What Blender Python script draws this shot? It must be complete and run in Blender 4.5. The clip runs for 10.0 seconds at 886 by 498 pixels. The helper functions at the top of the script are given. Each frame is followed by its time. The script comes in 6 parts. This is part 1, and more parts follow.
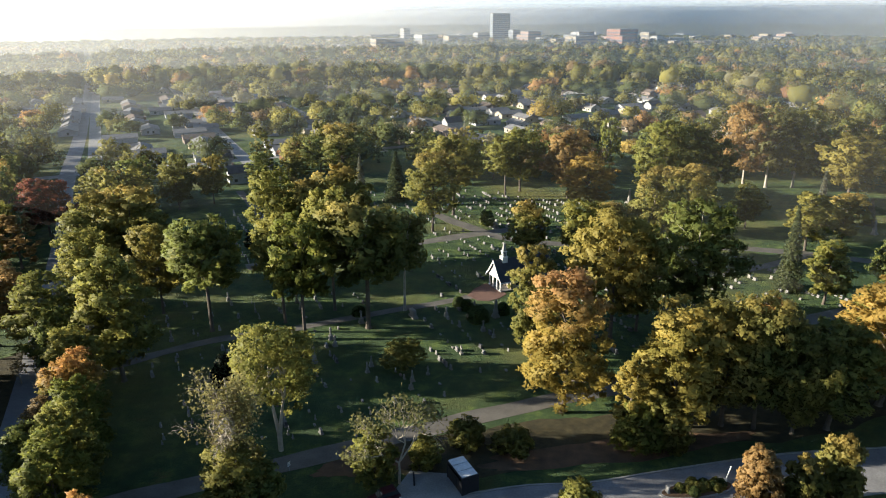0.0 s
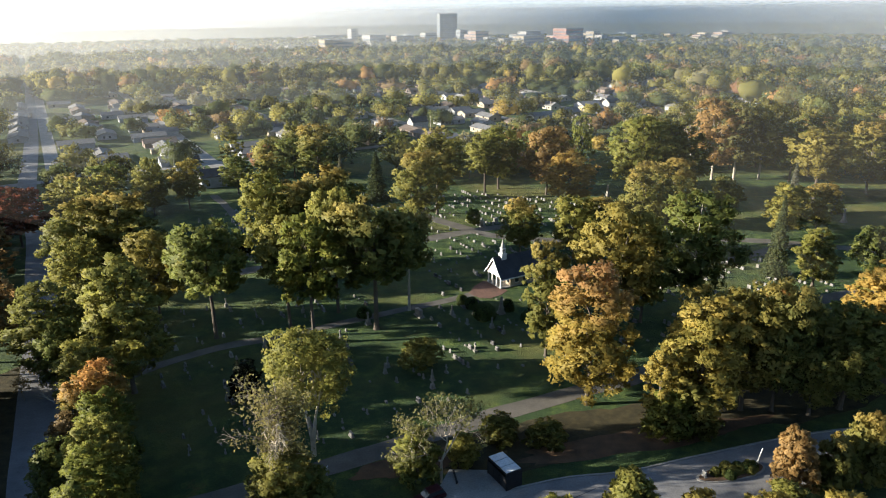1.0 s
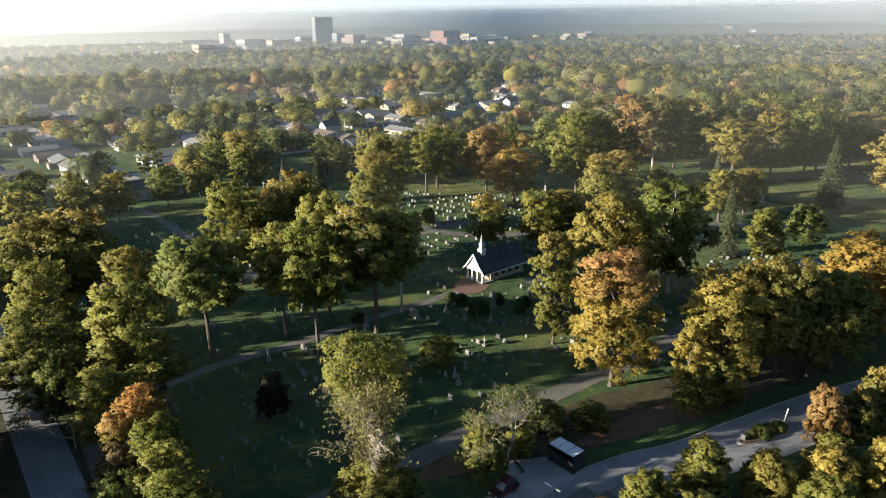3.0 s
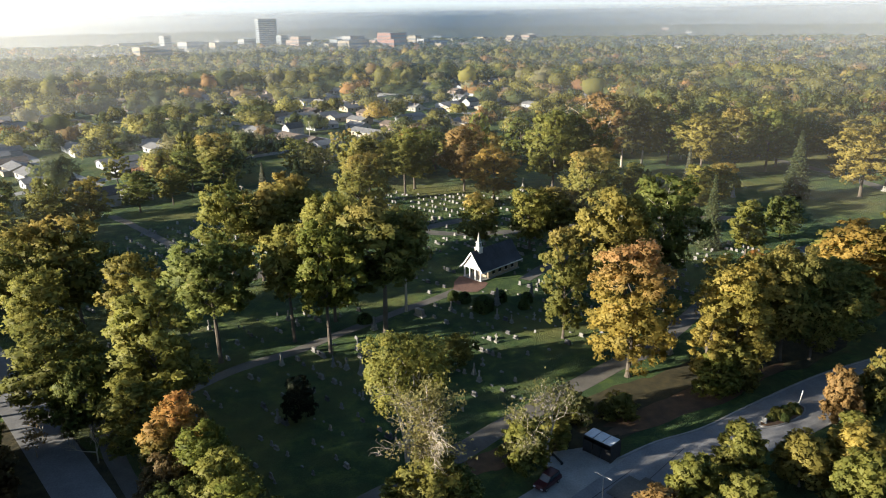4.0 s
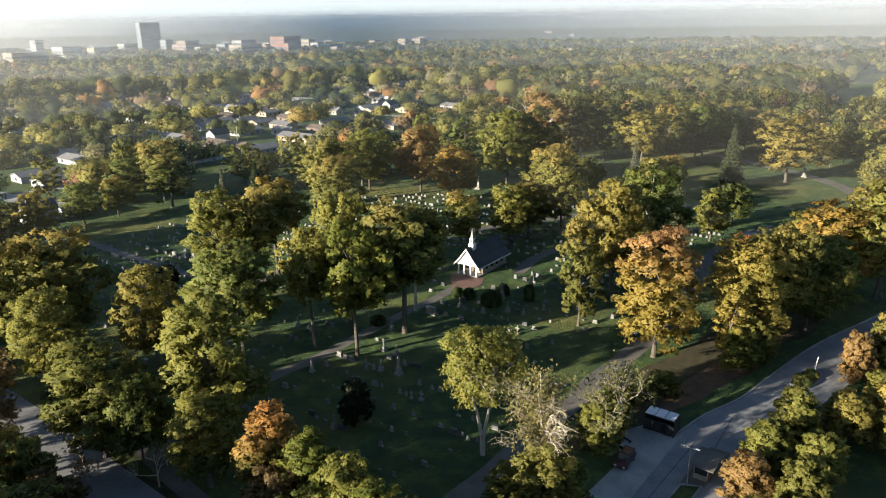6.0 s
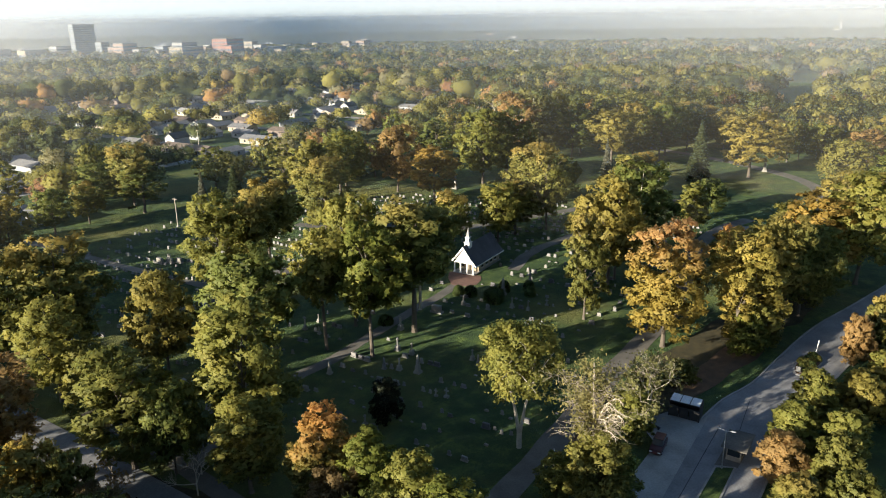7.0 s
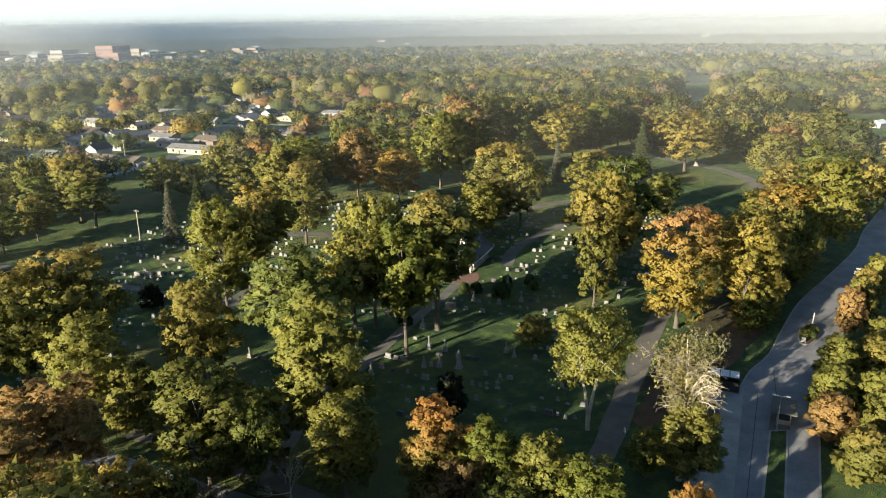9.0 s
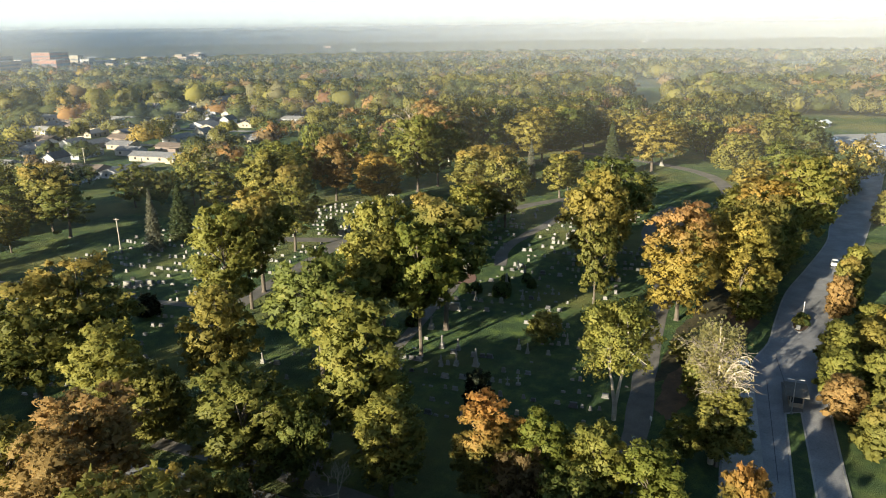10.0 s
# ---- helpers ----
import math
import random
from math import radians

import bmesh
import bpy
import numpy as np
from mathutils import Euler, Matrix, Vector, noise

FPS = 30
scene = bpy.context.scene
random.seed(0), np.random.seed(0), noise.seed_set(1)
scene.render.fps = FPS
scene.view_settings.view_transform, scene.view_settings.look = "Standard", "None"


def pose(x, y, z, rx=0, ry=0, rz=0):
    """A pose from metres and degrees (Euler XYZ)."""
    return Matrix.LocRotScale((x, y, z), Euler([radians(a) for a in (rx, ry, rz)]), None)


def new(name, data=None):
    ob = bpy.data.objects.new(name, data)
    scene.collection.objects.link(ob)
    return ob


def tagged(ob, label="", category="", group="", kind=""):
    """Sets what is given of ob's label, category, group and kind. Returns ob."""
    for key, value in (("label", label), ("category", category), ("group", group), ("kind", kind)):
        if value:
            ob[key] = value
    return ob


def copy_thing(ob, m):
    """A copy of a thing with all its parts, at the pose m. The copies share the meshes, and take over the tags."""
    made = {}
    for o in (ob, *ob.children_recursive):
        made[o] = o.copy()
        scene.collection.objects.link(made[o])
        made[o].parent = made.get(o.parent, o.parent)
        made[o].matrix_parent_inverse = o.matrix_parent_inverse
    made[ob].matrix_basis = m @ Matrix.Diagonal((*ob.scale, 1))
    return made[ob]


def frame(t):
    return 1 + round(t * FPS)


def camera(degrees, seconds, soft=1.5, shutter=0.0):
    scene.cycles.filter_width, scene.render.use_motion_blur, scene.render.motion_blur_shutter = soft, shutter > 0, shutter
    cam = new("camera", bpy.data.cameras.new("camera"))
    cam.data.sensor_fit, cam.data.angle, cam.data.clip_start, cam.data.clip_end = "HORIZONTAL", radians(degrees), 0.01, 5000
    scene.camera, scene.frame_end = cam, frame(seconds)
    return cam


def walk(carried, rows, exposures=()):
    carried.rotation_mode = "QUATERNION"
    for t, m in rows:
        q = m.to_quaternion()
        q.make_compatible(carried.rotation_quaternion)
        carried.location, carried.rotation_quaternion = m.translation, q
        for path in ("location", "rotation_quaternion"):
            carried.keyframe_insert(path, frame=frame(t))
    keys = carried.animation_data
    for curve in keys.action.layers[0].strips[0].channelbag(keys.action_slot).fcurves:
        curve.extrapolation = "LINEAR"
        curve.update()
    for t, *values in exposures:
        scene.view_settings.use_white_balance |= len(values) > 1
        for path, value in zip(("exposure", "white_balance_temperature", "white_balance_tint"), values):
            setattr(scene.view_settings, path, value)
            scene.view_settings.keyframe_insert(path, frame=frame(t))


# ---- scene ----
cam = camera(64.0, 10.0, soft=1.05)
ROWS = [
    (0, -1.22, -2.76, 71.79, 0.06, -18.49, -0.43),
    (0.5, -8.29, -2.67, 71.65, -2.10, -18.50, -0.56),
    (1, -15.35, -2.33, 71.50, -4.45, -18.50, -0.66),
    (1.5, -22.41, -1.72, 71.34, -7.15, -18.48, -0.74),
    (2, -29.45, -0.85, 71.18, -9.86, -18.45, -0.80),
    (2.5, -36.47, 0.31, 71.00, -12.55, -18.41, -0.85),
    (3.25, -46.95, 2.58, 70.73, -16.16, -18.34, -0.89),
    (4, -57.35, 5.51, 70.44, -19.63, -18.28, -0.91),
    (4.5, -64.21, 7.82, 70.24, -21.99, -18.24, -0.91),
    (5, -71.02, 10.41, 70.02, -24.32, -18.20, -0.90),
    (5.5, -77.75, 13.27, 69.81, -26.68, -18.15, -0.88),
    (6.25, -87.69, 18.05, 69.46, -30.15, -18.08, -0.85),
    (7, -97.40, 23.36, 69.10, -33.74, -18.00, -0.81),
    (7.5, -103.73, 27.18, 68.85, -36.03, -17.93, -0.79),
    (8, -109.93, 31.17, 68.60, -38.24, -17.84, -0.77),
    (8.5, -115.98, 35.33, 68.33, -40.47, -17.73, -0.75),
    (9, -121.86, 39.63, 68.06, -42.80, -17.58, -0.74),
    (9.5, -127.58, 44.02, 67.78, -45.11, -17.40, -0.74),
    (10, -133.09, 48.49, 67.49, -47.35, -17.18, -0.75),
]
walk(cam, [(t, pose(x, y, z, 90 + pitch, 0, yaw) @ pose(0, 0, 0, 0, 0, roll)) for t, x, y, z, yaw, pitch, roll in ROWS],
     ((0, 1.73, 6450, 8), (4.5, 1.71, 6550, 8), (7.5, 1.72, 6700, 7), (10, 1.79, 6950, 4)))

# ---- world, sun, exposure ----
SUN_EL = 13.8          # degrees over the horizon
world = bpy.data.worlds.new("sky")
scene.world = world
world.use_nodes = True
wn = world.node_tree
sky = wn.nodes.new("ShaderNodeTexSky")
sky.sky_type = "NISHITA"
sky.sun_disc = False
sky.sun_elevation = radians(SUN_EL)
sky.sun_rotation = radians(-88.0)
sky.altitude = 200.0
sky.air_density, sky.dust_density, sky.ozone_density = 1.0, 0.6, 3.0
wn.nodes["Background"].inputs["Strength"].default_value = 0.061
wn.links.new(sky.outputs[0], wn.nodes["Background"].inputs["Color"])
sun = new("sun", bpy.data.lights.new("sun", "SUN"))
sun.data.energy, sun.data.angle, sun.data.color = 5.4, radians(0.6), (1.0, 0.90, 0.75)
sun_way = Vector((math.sin(radians(92)) * math.cos(radians(SUN_EL)), math.cos(radians(92)) * math.cos(radians(SUN_EL)), -math.sin(radians(SUN_EL))))
sun.matrix_world = sun_way.to_track_quat("-Z", "Y").to_matrix().to_4x4()

rng = np.random.default_rng(7)
# the grid that graves, houses and streets keep to
U, V = Vector((0.42, -0.9075, 0)), Vector((0.9075, 0.42, 0))
GRID = math.degrees(math.atan2(V.y, V.x))


# ---- materials ----
def material(name, rough=0.8, metal=0.0):
    m = bpy.data.materials.new(name)
    m.use_nodes = True
    b = m.node_tree.nodes["Principled BSDF"]
    b.inputs["Roughness"].default_value, b.inputs["Metallic"].default_value = rough, metal
    b.inputs["Specular IOR Level"].default_value = 0.3
    return m, m.node_tree, b


def node(tree, kind, **values):
    n = tree.nodes.new(kind)
    for k, v in values.items():
        n.inputs[k.replace("_", " ")].default_value = v
    return n


def ramp(tree, fac, stops):
    r = tree.nodes.new("ShaderNodeValToRGB")
    e = r.color_ramp.elements
    while len(e) < len(stops):
        e.new(0.5)
    for el, (at, c) in zip(e, stops):
        el.position, el.color = at, (*c, 1)
    tree.links.new(fac, r.inputs[0])
    return r.outputs[0]


def coords(tree, which="Object"):
    return tree.nodes.new("ShaderNodeTexCoord").outputs[which]


def noise_fac(tree, vec, scale, detail=4.0, rough=0.6):
    n = node(tree, "ShaderNodeTexNoise", Scale=scale, Detail=detail, Roughness=rough)
    tree.links.new(vec, n.inputs["Vector"])
    return n.outputs[0]


def blend(tree, fac, a, b, kind="MIX"):
    n = tree.nodes.new("ShaderNodeMix")
    n.data_type, n.blend_type = "RGBA", kind
    for value, slot in ((fac, 0), (a, 6), (b, 7)):
        if hasattr(value, "is_linked"):
            tree.links.new(value, n.inputs[slot])
        else:
            n.inputs[slot].default_value = value if slot == 0 else (*value, 1)
    return n.outputs[2]


def bump(tree, b, height, strength, distance):
    n = node(tree, "ShaderNodeBump", Strength=strength, Distance=distance)
    tree.links.new(height, n.inputs["Height"])
    tree.links.new(n.outputs[0], b.inputs["Normal"])


def rough_material(name, dark, light, scale=1.0, rough=0.8, metal=0.0, relief=0.3, deep=0.03):
    """Two scales of variation: broad stains and fine grain."""
    m, t, b = material(name, rough, metal)
    v = coords(t)
    broad, fine = noise_fac(t, v, 0.35 * scale), noise_fac(t, v, 6.0 * scale, 6.0)
    base = ramp(t, broad, [(0.3, dark), (0.7, light)])
    grain = ramp(t, fine, [(0.25, (0.72, 0.72, 0.72)), (0.75, (1.15, 1.15, 1.15))])
    t.links.new(blend(t, 1.0, base, grain, "MULTIPLY"), b.inputs["Base Color"])
    if relief:
        bump(t, b, fine, relief, deep)
    return m


def airy(tree, shader, gaps):
    """A sprig is no solid sheet: a share of it is gaps between its leaves."""
    out = tree.nodes.new("ShaderNodeMixShader")
    out.inputs[0].default_value = gaps
    tree.links.new(shader, out.inputs[1])
    tree.links.new(tree.nodes.new("ShaderNodeBsdfTransparent").outputs[0], out.inputs[2])
    tree.links.new(out.outputs[0], tree.nodes["Material Output"].inputs["Surface"])


def leaf_material(name, stops, top=None, start=1.02, shine=0.55):
    """Leaves: their own shade by sprig, by bough and by tree; top: the colour that autumn gives the upper boughs."""
    m, t, b = material(name, shine)
    b.inputs["Specular IOR Level"].default_value = 0.14
    v = coords(t)
    island = t.nodes.new("ShaderNodeNewGeometry").outputs["Random Per Island"]
    info = t.nodes.new("ShaderNodeObjectInfo")
    bough = noise_fac(t, v, 0.33, 3.0)
    add = t.nodes.new("ShaderNodeMath")
    add.operation = "MULTIPLY_ADD"
    t.links.new(island, add.inputs[0])
    add.inputs[1].default_value = 0.17
    t.links.new(bough, add.inputs[2])
    span = [(0.32 + 0.62 * k / max(1, len(stops) - 1), (c[0], c[1], 0.92 * c[2])) for k, c in enumerate(stops)]
    colour = ramp(t, add.outputs[0], span)
    if top:
        sep = t.nodes.new("ShaderNodeSeparateXYZ")
        t.links.new(coords(t, "Generated"), sep.inputs[0])
        mix = t.nodes.new("ShaderNodeMath")
        mix.operation = "MULTIPLY_ADD"
        t.links.new(bough, mix.inputs[0])
        mix.inputs[1].default_value = 0.5
        t.links.new(sep.outputs[2], mix.inputs[2])
        high = t.nodes.new("ShaderNodeMapRange")
        high.inputs[1].default_value, high.inputs[2].default_value = start - 0.1, start + 0.32
        t.links.new(mix.outputs[0], high.inputs[0])
        high = high.outputs[0]
        colour = blend(t, high, colour, top)
    tone = ramp(t, info.outputs["Random"], [(0.0, (0.82, 0.86, 0.8)), (1.0, (1.16, 1.1, 1.05))])
    colour = blend(t, 1.0, colour, tone, "MULTIPLY")
    t.links.new(colour, b.inputs["Base Color"])
    tl = t.nodes.new("ShaderNodeBsdfTranslucent")
    t.links.new(colour, tl.inputs["Color"])
    mixed = t.nodes.new("ShaderNodeMixShader")
    mixed.inputs[0].default_value = 0.54
    t.links.new(b.outputs[0], mixed.inputs[1])
    t.links.new(tl.outputs[0], mixed.inputs[2])
    airy(t, mixed.outputs[0], 0.17)
    return m


def tint_material(name):
    """Woods far off: each crown carries its own autumn colour in the attribute tint."""
    m, t, b = material(name, 0.7)
    a = t.nodes.new("ShaderNodeAttribute")
    a.attribute_name = "tint"
    v = coords(t)
    fine = noise_fac(t, v, 0.8, 5.0, 0.7)
    grain = ramp(t, fine, [(0.3, (0.88, 0.89, 0.87)), (0.7, (1.1, 1.09, 1.06))])
    colour = blend(t, 1.0, a.outputs["Color"], grain, "MULTIPLY")
    t.links.new(colour, b.inputs["Base Color"])
    b.inputs["Specular IOR Level"].default_value = 0.1
    tl = t.nodes.new("ShaderNodeBsdfTranslucent")
    t.links.new(colour, tl.inputs["Color"])
    mixed = t.nodes.new("ShaderNodeMixShader")
    mixed.inputs[0].default_value = 0.45
    t.links.new(b.outputs[0], mixed.inputs[1])
    t.links.new(tl.outputs[0], mixed.inputs[2])
    airy(t, mixed.outputs[0], 0.28)
    return m


LEAF = {
    "green": leaf_material("leaf_green", [(0.099, 0.123, 0.042), (0.172, 0.198, 0.062), (0.312, 0.287, 0.092)]),
    "fresh": leaf_material("leaf_fresh", [(0.096, 0.121, 0.033), (0.186, 0.203, 0.051), (0.300, 0.269, 0.075)]),
    "olive": leaf_material("leaf_olive", [(0.116, 0.127, 0.042), (0.215, 0.208, 0.064), (0.327, 0.287, 0.091)]),
    "lime": leaf_material("leaf_lime", [(0.135, 0.152, 0.048), (0.264, 0.254, 0.074), (0.399, 0.343, 0.104)]),
    "yellow": leaf_material("leaf_yellow", [(0.200, 0.180, 0.055), (0.383, 0.307, 0.089), (0.536, 0.419, 0.127)]),
    "orange": leaf_material("leaf_orange", [(0.190, 0.142, 0.050), (0.352, 0.252, 0.076), (0.480, 0.345, 0.108)]),
    "gold": leaf_material("leaf_gold", [(0.190, 0.163, 0.050), (0.345, 0.272, 0.077), (0.450, 0.343, 0.100)], top=(0.42, 0.25, 0.115), start=0.88),
    "green_orange": leaf_material("leaf_green_orange", [(0.092, 0.118, 0.040), (0.189, 0.200, 0.064), (0.336, 0.287, 0.088)], top=(0.469, 0.350, 0.116)),
    "olive_orange": leaf_material("leaf_olive_orange", [(0.117, 0.132, 0.045), (0.228, 0.216, 0.068), (0.340, 0.297, 0.099)], top=(0.404, 0.294, 0.094)),
    "fire": leaf_material("leaf_fire", [(0.096, 0.107, 0.036), (0.186, 0.174, 0.053), (0.343, 0.255, 0.082)], top=(0.47, 0.25, 0.085), start=0.92),
    "amber": leaf_material("leaf_amber", [(0.175, 0.155, 0.052), (0.304, 0.256, 0.078), (0.434, 0.351, 0.113)]),
    "red": leaf_material("leaf_red", [(0.085, 0.067, 0.035), (0.217, 0.078, 0.052), (0.373, 0.117, 0.086)]),
    "rust": leaf_material("leaf_rust", [(0.173, 0.118, 0.056), (0.325, 0.221, 0.101), (0.470, 0.328, 0.155)]),
    "brown": leaf_material("leaf_brown", [(0.085, 0.067, 0.036), (0.155, 0.116, 0.061), (0.227, 0.170, 0.088)]),
    "grey": leaf_material("leaf_grey", [(0.121, 0.116, 0.053), (0.210, 0.195, 0.086), (0.301, 0.274, 0.122)]),
    "needle": leaf_material("leaf_needle", [(0.044, 0.067, 0.038), (0.089, 0.109, 0.055), (0.150, 0.154, 0.080)]),
    "blue_needle": leaf_material("leaf_blue_needle", [(0.093, 0.101, 0.081), (0.162, 0.167, 0.130), (0.230, 0.225, 0.177)]),
    "dark": leaf_material("leaf_dark", [(0.024, 0.031, 0.023), (0.044, 0.053, 0.035), (0.065, 0.075, 0.045)]),
    "box": leaf_material("leaf_box", [(0.053, 0.075, 0.029), (0.089, 0.120, 0.042), (0.126, 0.152, 0.053)]),
}
TINT = {"green": (0.116, 0.134, 0.050), "olive": (0.196, 0.184, 0.060), "lime": (0.300, 0.273, 0.081), "yellow": (0.421, 0.316, 0.096),
        "orange": (0.401, 0.239, 0.099), "rust": (0.283, 0.201, 0.106), "red": (0.260, 0.145, 0.085), "needle": (0.069, 0.088, 0.048), "pale": (0.250, 0.231, 0.130)}
BARK = rough_material("bark", (0.062, 0.051, 0.040), (0.125, 0.104, 0.082), 1.0, 0.9, relief=0.8, deep=0.05)
DARK_TWIG = rough_material("dark_twig", (0.11, 0.09, 0.065), (0.22, 0.19, 0.15), 1.2, 0.85, relief=0.0)
PALE_BARK = rough_material("pale_bark", (0.24, 0.21, 0.17), (0.44, 0.40, 0.33), 1.2, 0.85, relief=0.4, deep=0.03)
TWIG = rough_material("twig", (0.26, 0.22, 0.165), (0.44, 0.385, 0.30), 1.2, 0.85, relief=0.0)


def grass_material():
    m, t, b = material("grass", 0.9)
    v = coords(t)
    big, mid, fine = noise_fac(t, v, 0.02, 5.0), noise_fac(t, v, 0.22, 6.0, 0.7), noise_fac(t, v, 3.5, 6.0, 0.75)
    base = ramp(t, mid, [(0.25, (0.014, 0.034, 0.013)), (0.5, (0.035, 0.067, 0.021)), (0.72, (0.112, 0.158, 0.034))])
    dry = ramp(t, big, [(0.48, (0, 0, 0)), (0.66, (0.75, 0.75, 0.75))])
    base = blend(t, dry, base, (0.150, 0.135, 0.040))
    litter = noise_fac(t, v, 0.09, 6.0, 0.8)
    fallen = ramp(t, litter, [(0.60, (0, 0, 0)), (0.72, (0.6, 0.6, 0.6))])
    base = blend(t, fallen, base, (0.125, 0.075, 0.030))
    grain = ramp(t, fine, [(0.25, (0.55, 0.58, 0.5)), (0.75, (1.3, 1.28, 1.2))])
    t.links.new(blend(t, 1.0, base, grain, "MULTIPLY"), b.inputs["Base Color"])
    bump(t, b, fine, 1.0, 0.45)
    return m


GRASS = grass_material()
ASPHALT = rough_material("asphalt", (0.13, 0.131, 0.137), (0.225, 0.226, 0.23), 0.5, 0.75, relief=0.25, deep=0.01)
OLD_ASPHALT = rough_material("old_asphalt", (0.078, 0.073, 0.064), (0.145, 0.133, 0.116), 0.6, 0.85, relief=0.3, deep=0.01)
CONCRETE = rough_material("concrete", (0.20, 0.197, 0.188), (0.32, 0.315, 0.30), 0.6, 0.85, relief=0.2, deep=0.01)
KERB = rough_material("kerb_concrete", (0.20, 0.195, 0.18), (0.30, 0.29, 0.27), 1.0, 0.85)
SOIL = rough_material("leaf_litter", (0.06, 0.040, 0.025), (0.15, 0.088, 0.048), 1.0, 0.95, relief=0.9, deep=0.1)
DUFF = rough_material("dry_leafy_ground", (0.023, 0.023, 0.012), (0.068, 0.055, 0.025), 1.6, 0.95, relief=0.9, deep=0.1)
PAVER = rough_material("red_paver", (0.10, 0.058, 0.045), (0.17, 0.095, 0.072), 2.0, 0.85)
MARBLE = rough_material("marble", (0.135, 0.130, 0.113), (0.26, 0.248, 0.222), 1.5, 0.6)
GRANITE = rough_material("granite", (0.12, 0.117, 0.113), (0.23, 0.223, 0.212), 2.0, 0.55)
DARK_GRANITE = rough_material("dark_granite", (0.05, 0.05, 0.055), (0.11, 0.105, 0.105), 2.0, 0.4)
WHITE = rough_material("white_paint", (0.58, 0.57, 0.55), (0.72, 0.71, 0.68), 1.0, 0.6, relief=0.1)
STONE = rough_material("tan_stone", (0.26, 0.21, 0.15), (0.42, 0.35, 0.26), 2.5, 0.85, relief=0.6)
SLATE = rough_material("slate_roof", (0.030, 0.032, 0.040), (0.060, 0.062, 0.072), 1.0, 0.6)
GLASS, _t, _b = material("dark_glass", 0.08)
_b.inputs["Base Color"].default_value = (0.02, 0.025, 0.03, 1)
_b.inputs["Specular IOR Level"].default_value = 0.6
BLACK = rough_material("black_panel", (0.012, 0.012, 0.013), (0.03, 0.03, 0.032), 1.0, 0.6)
LID = rough_material("pale_roof_panel", (0.50, 0.52, 0.55), (0.66, 0.68, 0.70), 0.6, 0.4)
TYRE = rough_material("tyre", (0.015, 0.015, 0.015), (0.03, 0.03, 0.03), 3.0, 0.9)
STEEL = rough_material("grey_steel", (0.22, 0.23, 0.24), (0.36, 0.37, 0.38), 2.0, 0.45, 0.6)
WOOD = rough_material("pole_wood", (0.18, 0.15, 0.12), (0.30, 0.26, 0.21), 2.0, 0.9)
LINE = rough_material("road_paint", (0.45, 0.44, 0.40), (0.62, 0.61, 0.56), 2.0, 0.7)


def paint(name, c, rough=0.35):
    m, t, b = material(name, rough)
    v = coords(t)
    dust = ramp(t, noise_fac(t, v, 1.5, 6.0), [(0.3, tuple(0.8 * k for k in c)), (0.7, tuple(min(1, 1.1 * k + 0.01) for k in c))])
    t.links.new(dust, b.inputs["Base Color"])
    b.inputs["Coat Weight"].default_value = 0.4
    return m


# ---- mesh tools ----
def part(name, bm, mat, parent=None, label=""):
    """Links a bmesh (or a ready mesh) as one mesh object under a thing or part."""
    if isinstance(bm, bmesh.types.BMesh):
        me = bpy.data.meshes.new(name)
        bm.to_mesh(me)
        bm.free()
    else:
        me = bm
    ob = new(name, me)
    if mat and not me.materials:
        me.materials.append(mat)
    if parent:
        ob.parent = parent
    if label:
        tagged(ob, label)
    return ob


def thing(name, m=None, label="", category="", group="", kind=""):
    ob = new(name)
    ob.empty_display_size = 0.3
    if m is not None:
        ob.matrix_basis = m
    return tagged(ob, label, category, group, kind)


def box(bm, lo, hi, bevel=0.0):
    lo, hi = Vector(lo), Vector(hi)
    r = bmesh.ops.create_cube(bm, size=1, matrix=Matrix.LocRotScale((lo + hi) / 2, None, hi - lo))
    if bevel:
        edges = list({e for v in r["verts"] for e in v.link_edges})
        bmesh.ops.bevel(bm, geom=edges, offset=bevel, segments=2, affect="EDGES", profile=0.6)
    return bm


def boxed(lo, hi, bevel=0.0):
    return box(bmesh.new(), lo, hi, bevel)


def tube(bm, a, b, r0, r1, sides=7):
    a, b = Vector(a), Vector(b)
    d = b - a
    q = d.to_track_quat("Z", "Y").to_matrix().to_4x4()
    bmesh.ops.create_cone(bm, cap_ends=True, segments=sides, radius1=r0, radius2=r1, depth=d.length, matrix=Matrix.Translation((a + b) / 2) @ q)
    return bm


def prism(bm, outline, y0, y1):
    """An outline in x and z drawn out from y0 to y1."""
    a = [bm.verts.new((x, y0, z)) for x, z in outline]
    b = [bm.verts.new((x, y1, z)) for x, z in outline]
    bm.faces.new(a)
    bm.faces.new(b[::-1])
    n = len(a)
    for i in range(n):
        bm.faces.new((a[i], b[i], b[(i + 1) % n], a[(i + 1) % n]))
    bmesh.ops.recalc_face_normals(bm, faces=bm.faces)
    return bm


def smooth_line(pts, step=3.0):
    """A Catmull-Rom line through the points, resampled."""
    p = [Vector((x, y, 0)) for x, y in pts]
    p = [2 * p[0] - p[1]] + p + [2 * p[-1] - p[-2]]
    out = []
    for i in range(1, len(p) - 2):
        n = max(2, int((p[i + 1] - p[i]).length / step))
        for k in range(n):
            t = k / n
            out.append(0.5 * (2 * p[i] + (p[i + 1] - p[i - 1]) * t + (2 * p[i - 1] - 5 * p[i] + 4 * p[i + 1] - p[i + 2]) * t * t
                              + (3 * p[i] - p[i - 1] - 3 * p[i + 1] + p[i + 2]) * t ** 3))
    return out + [p[-2]]


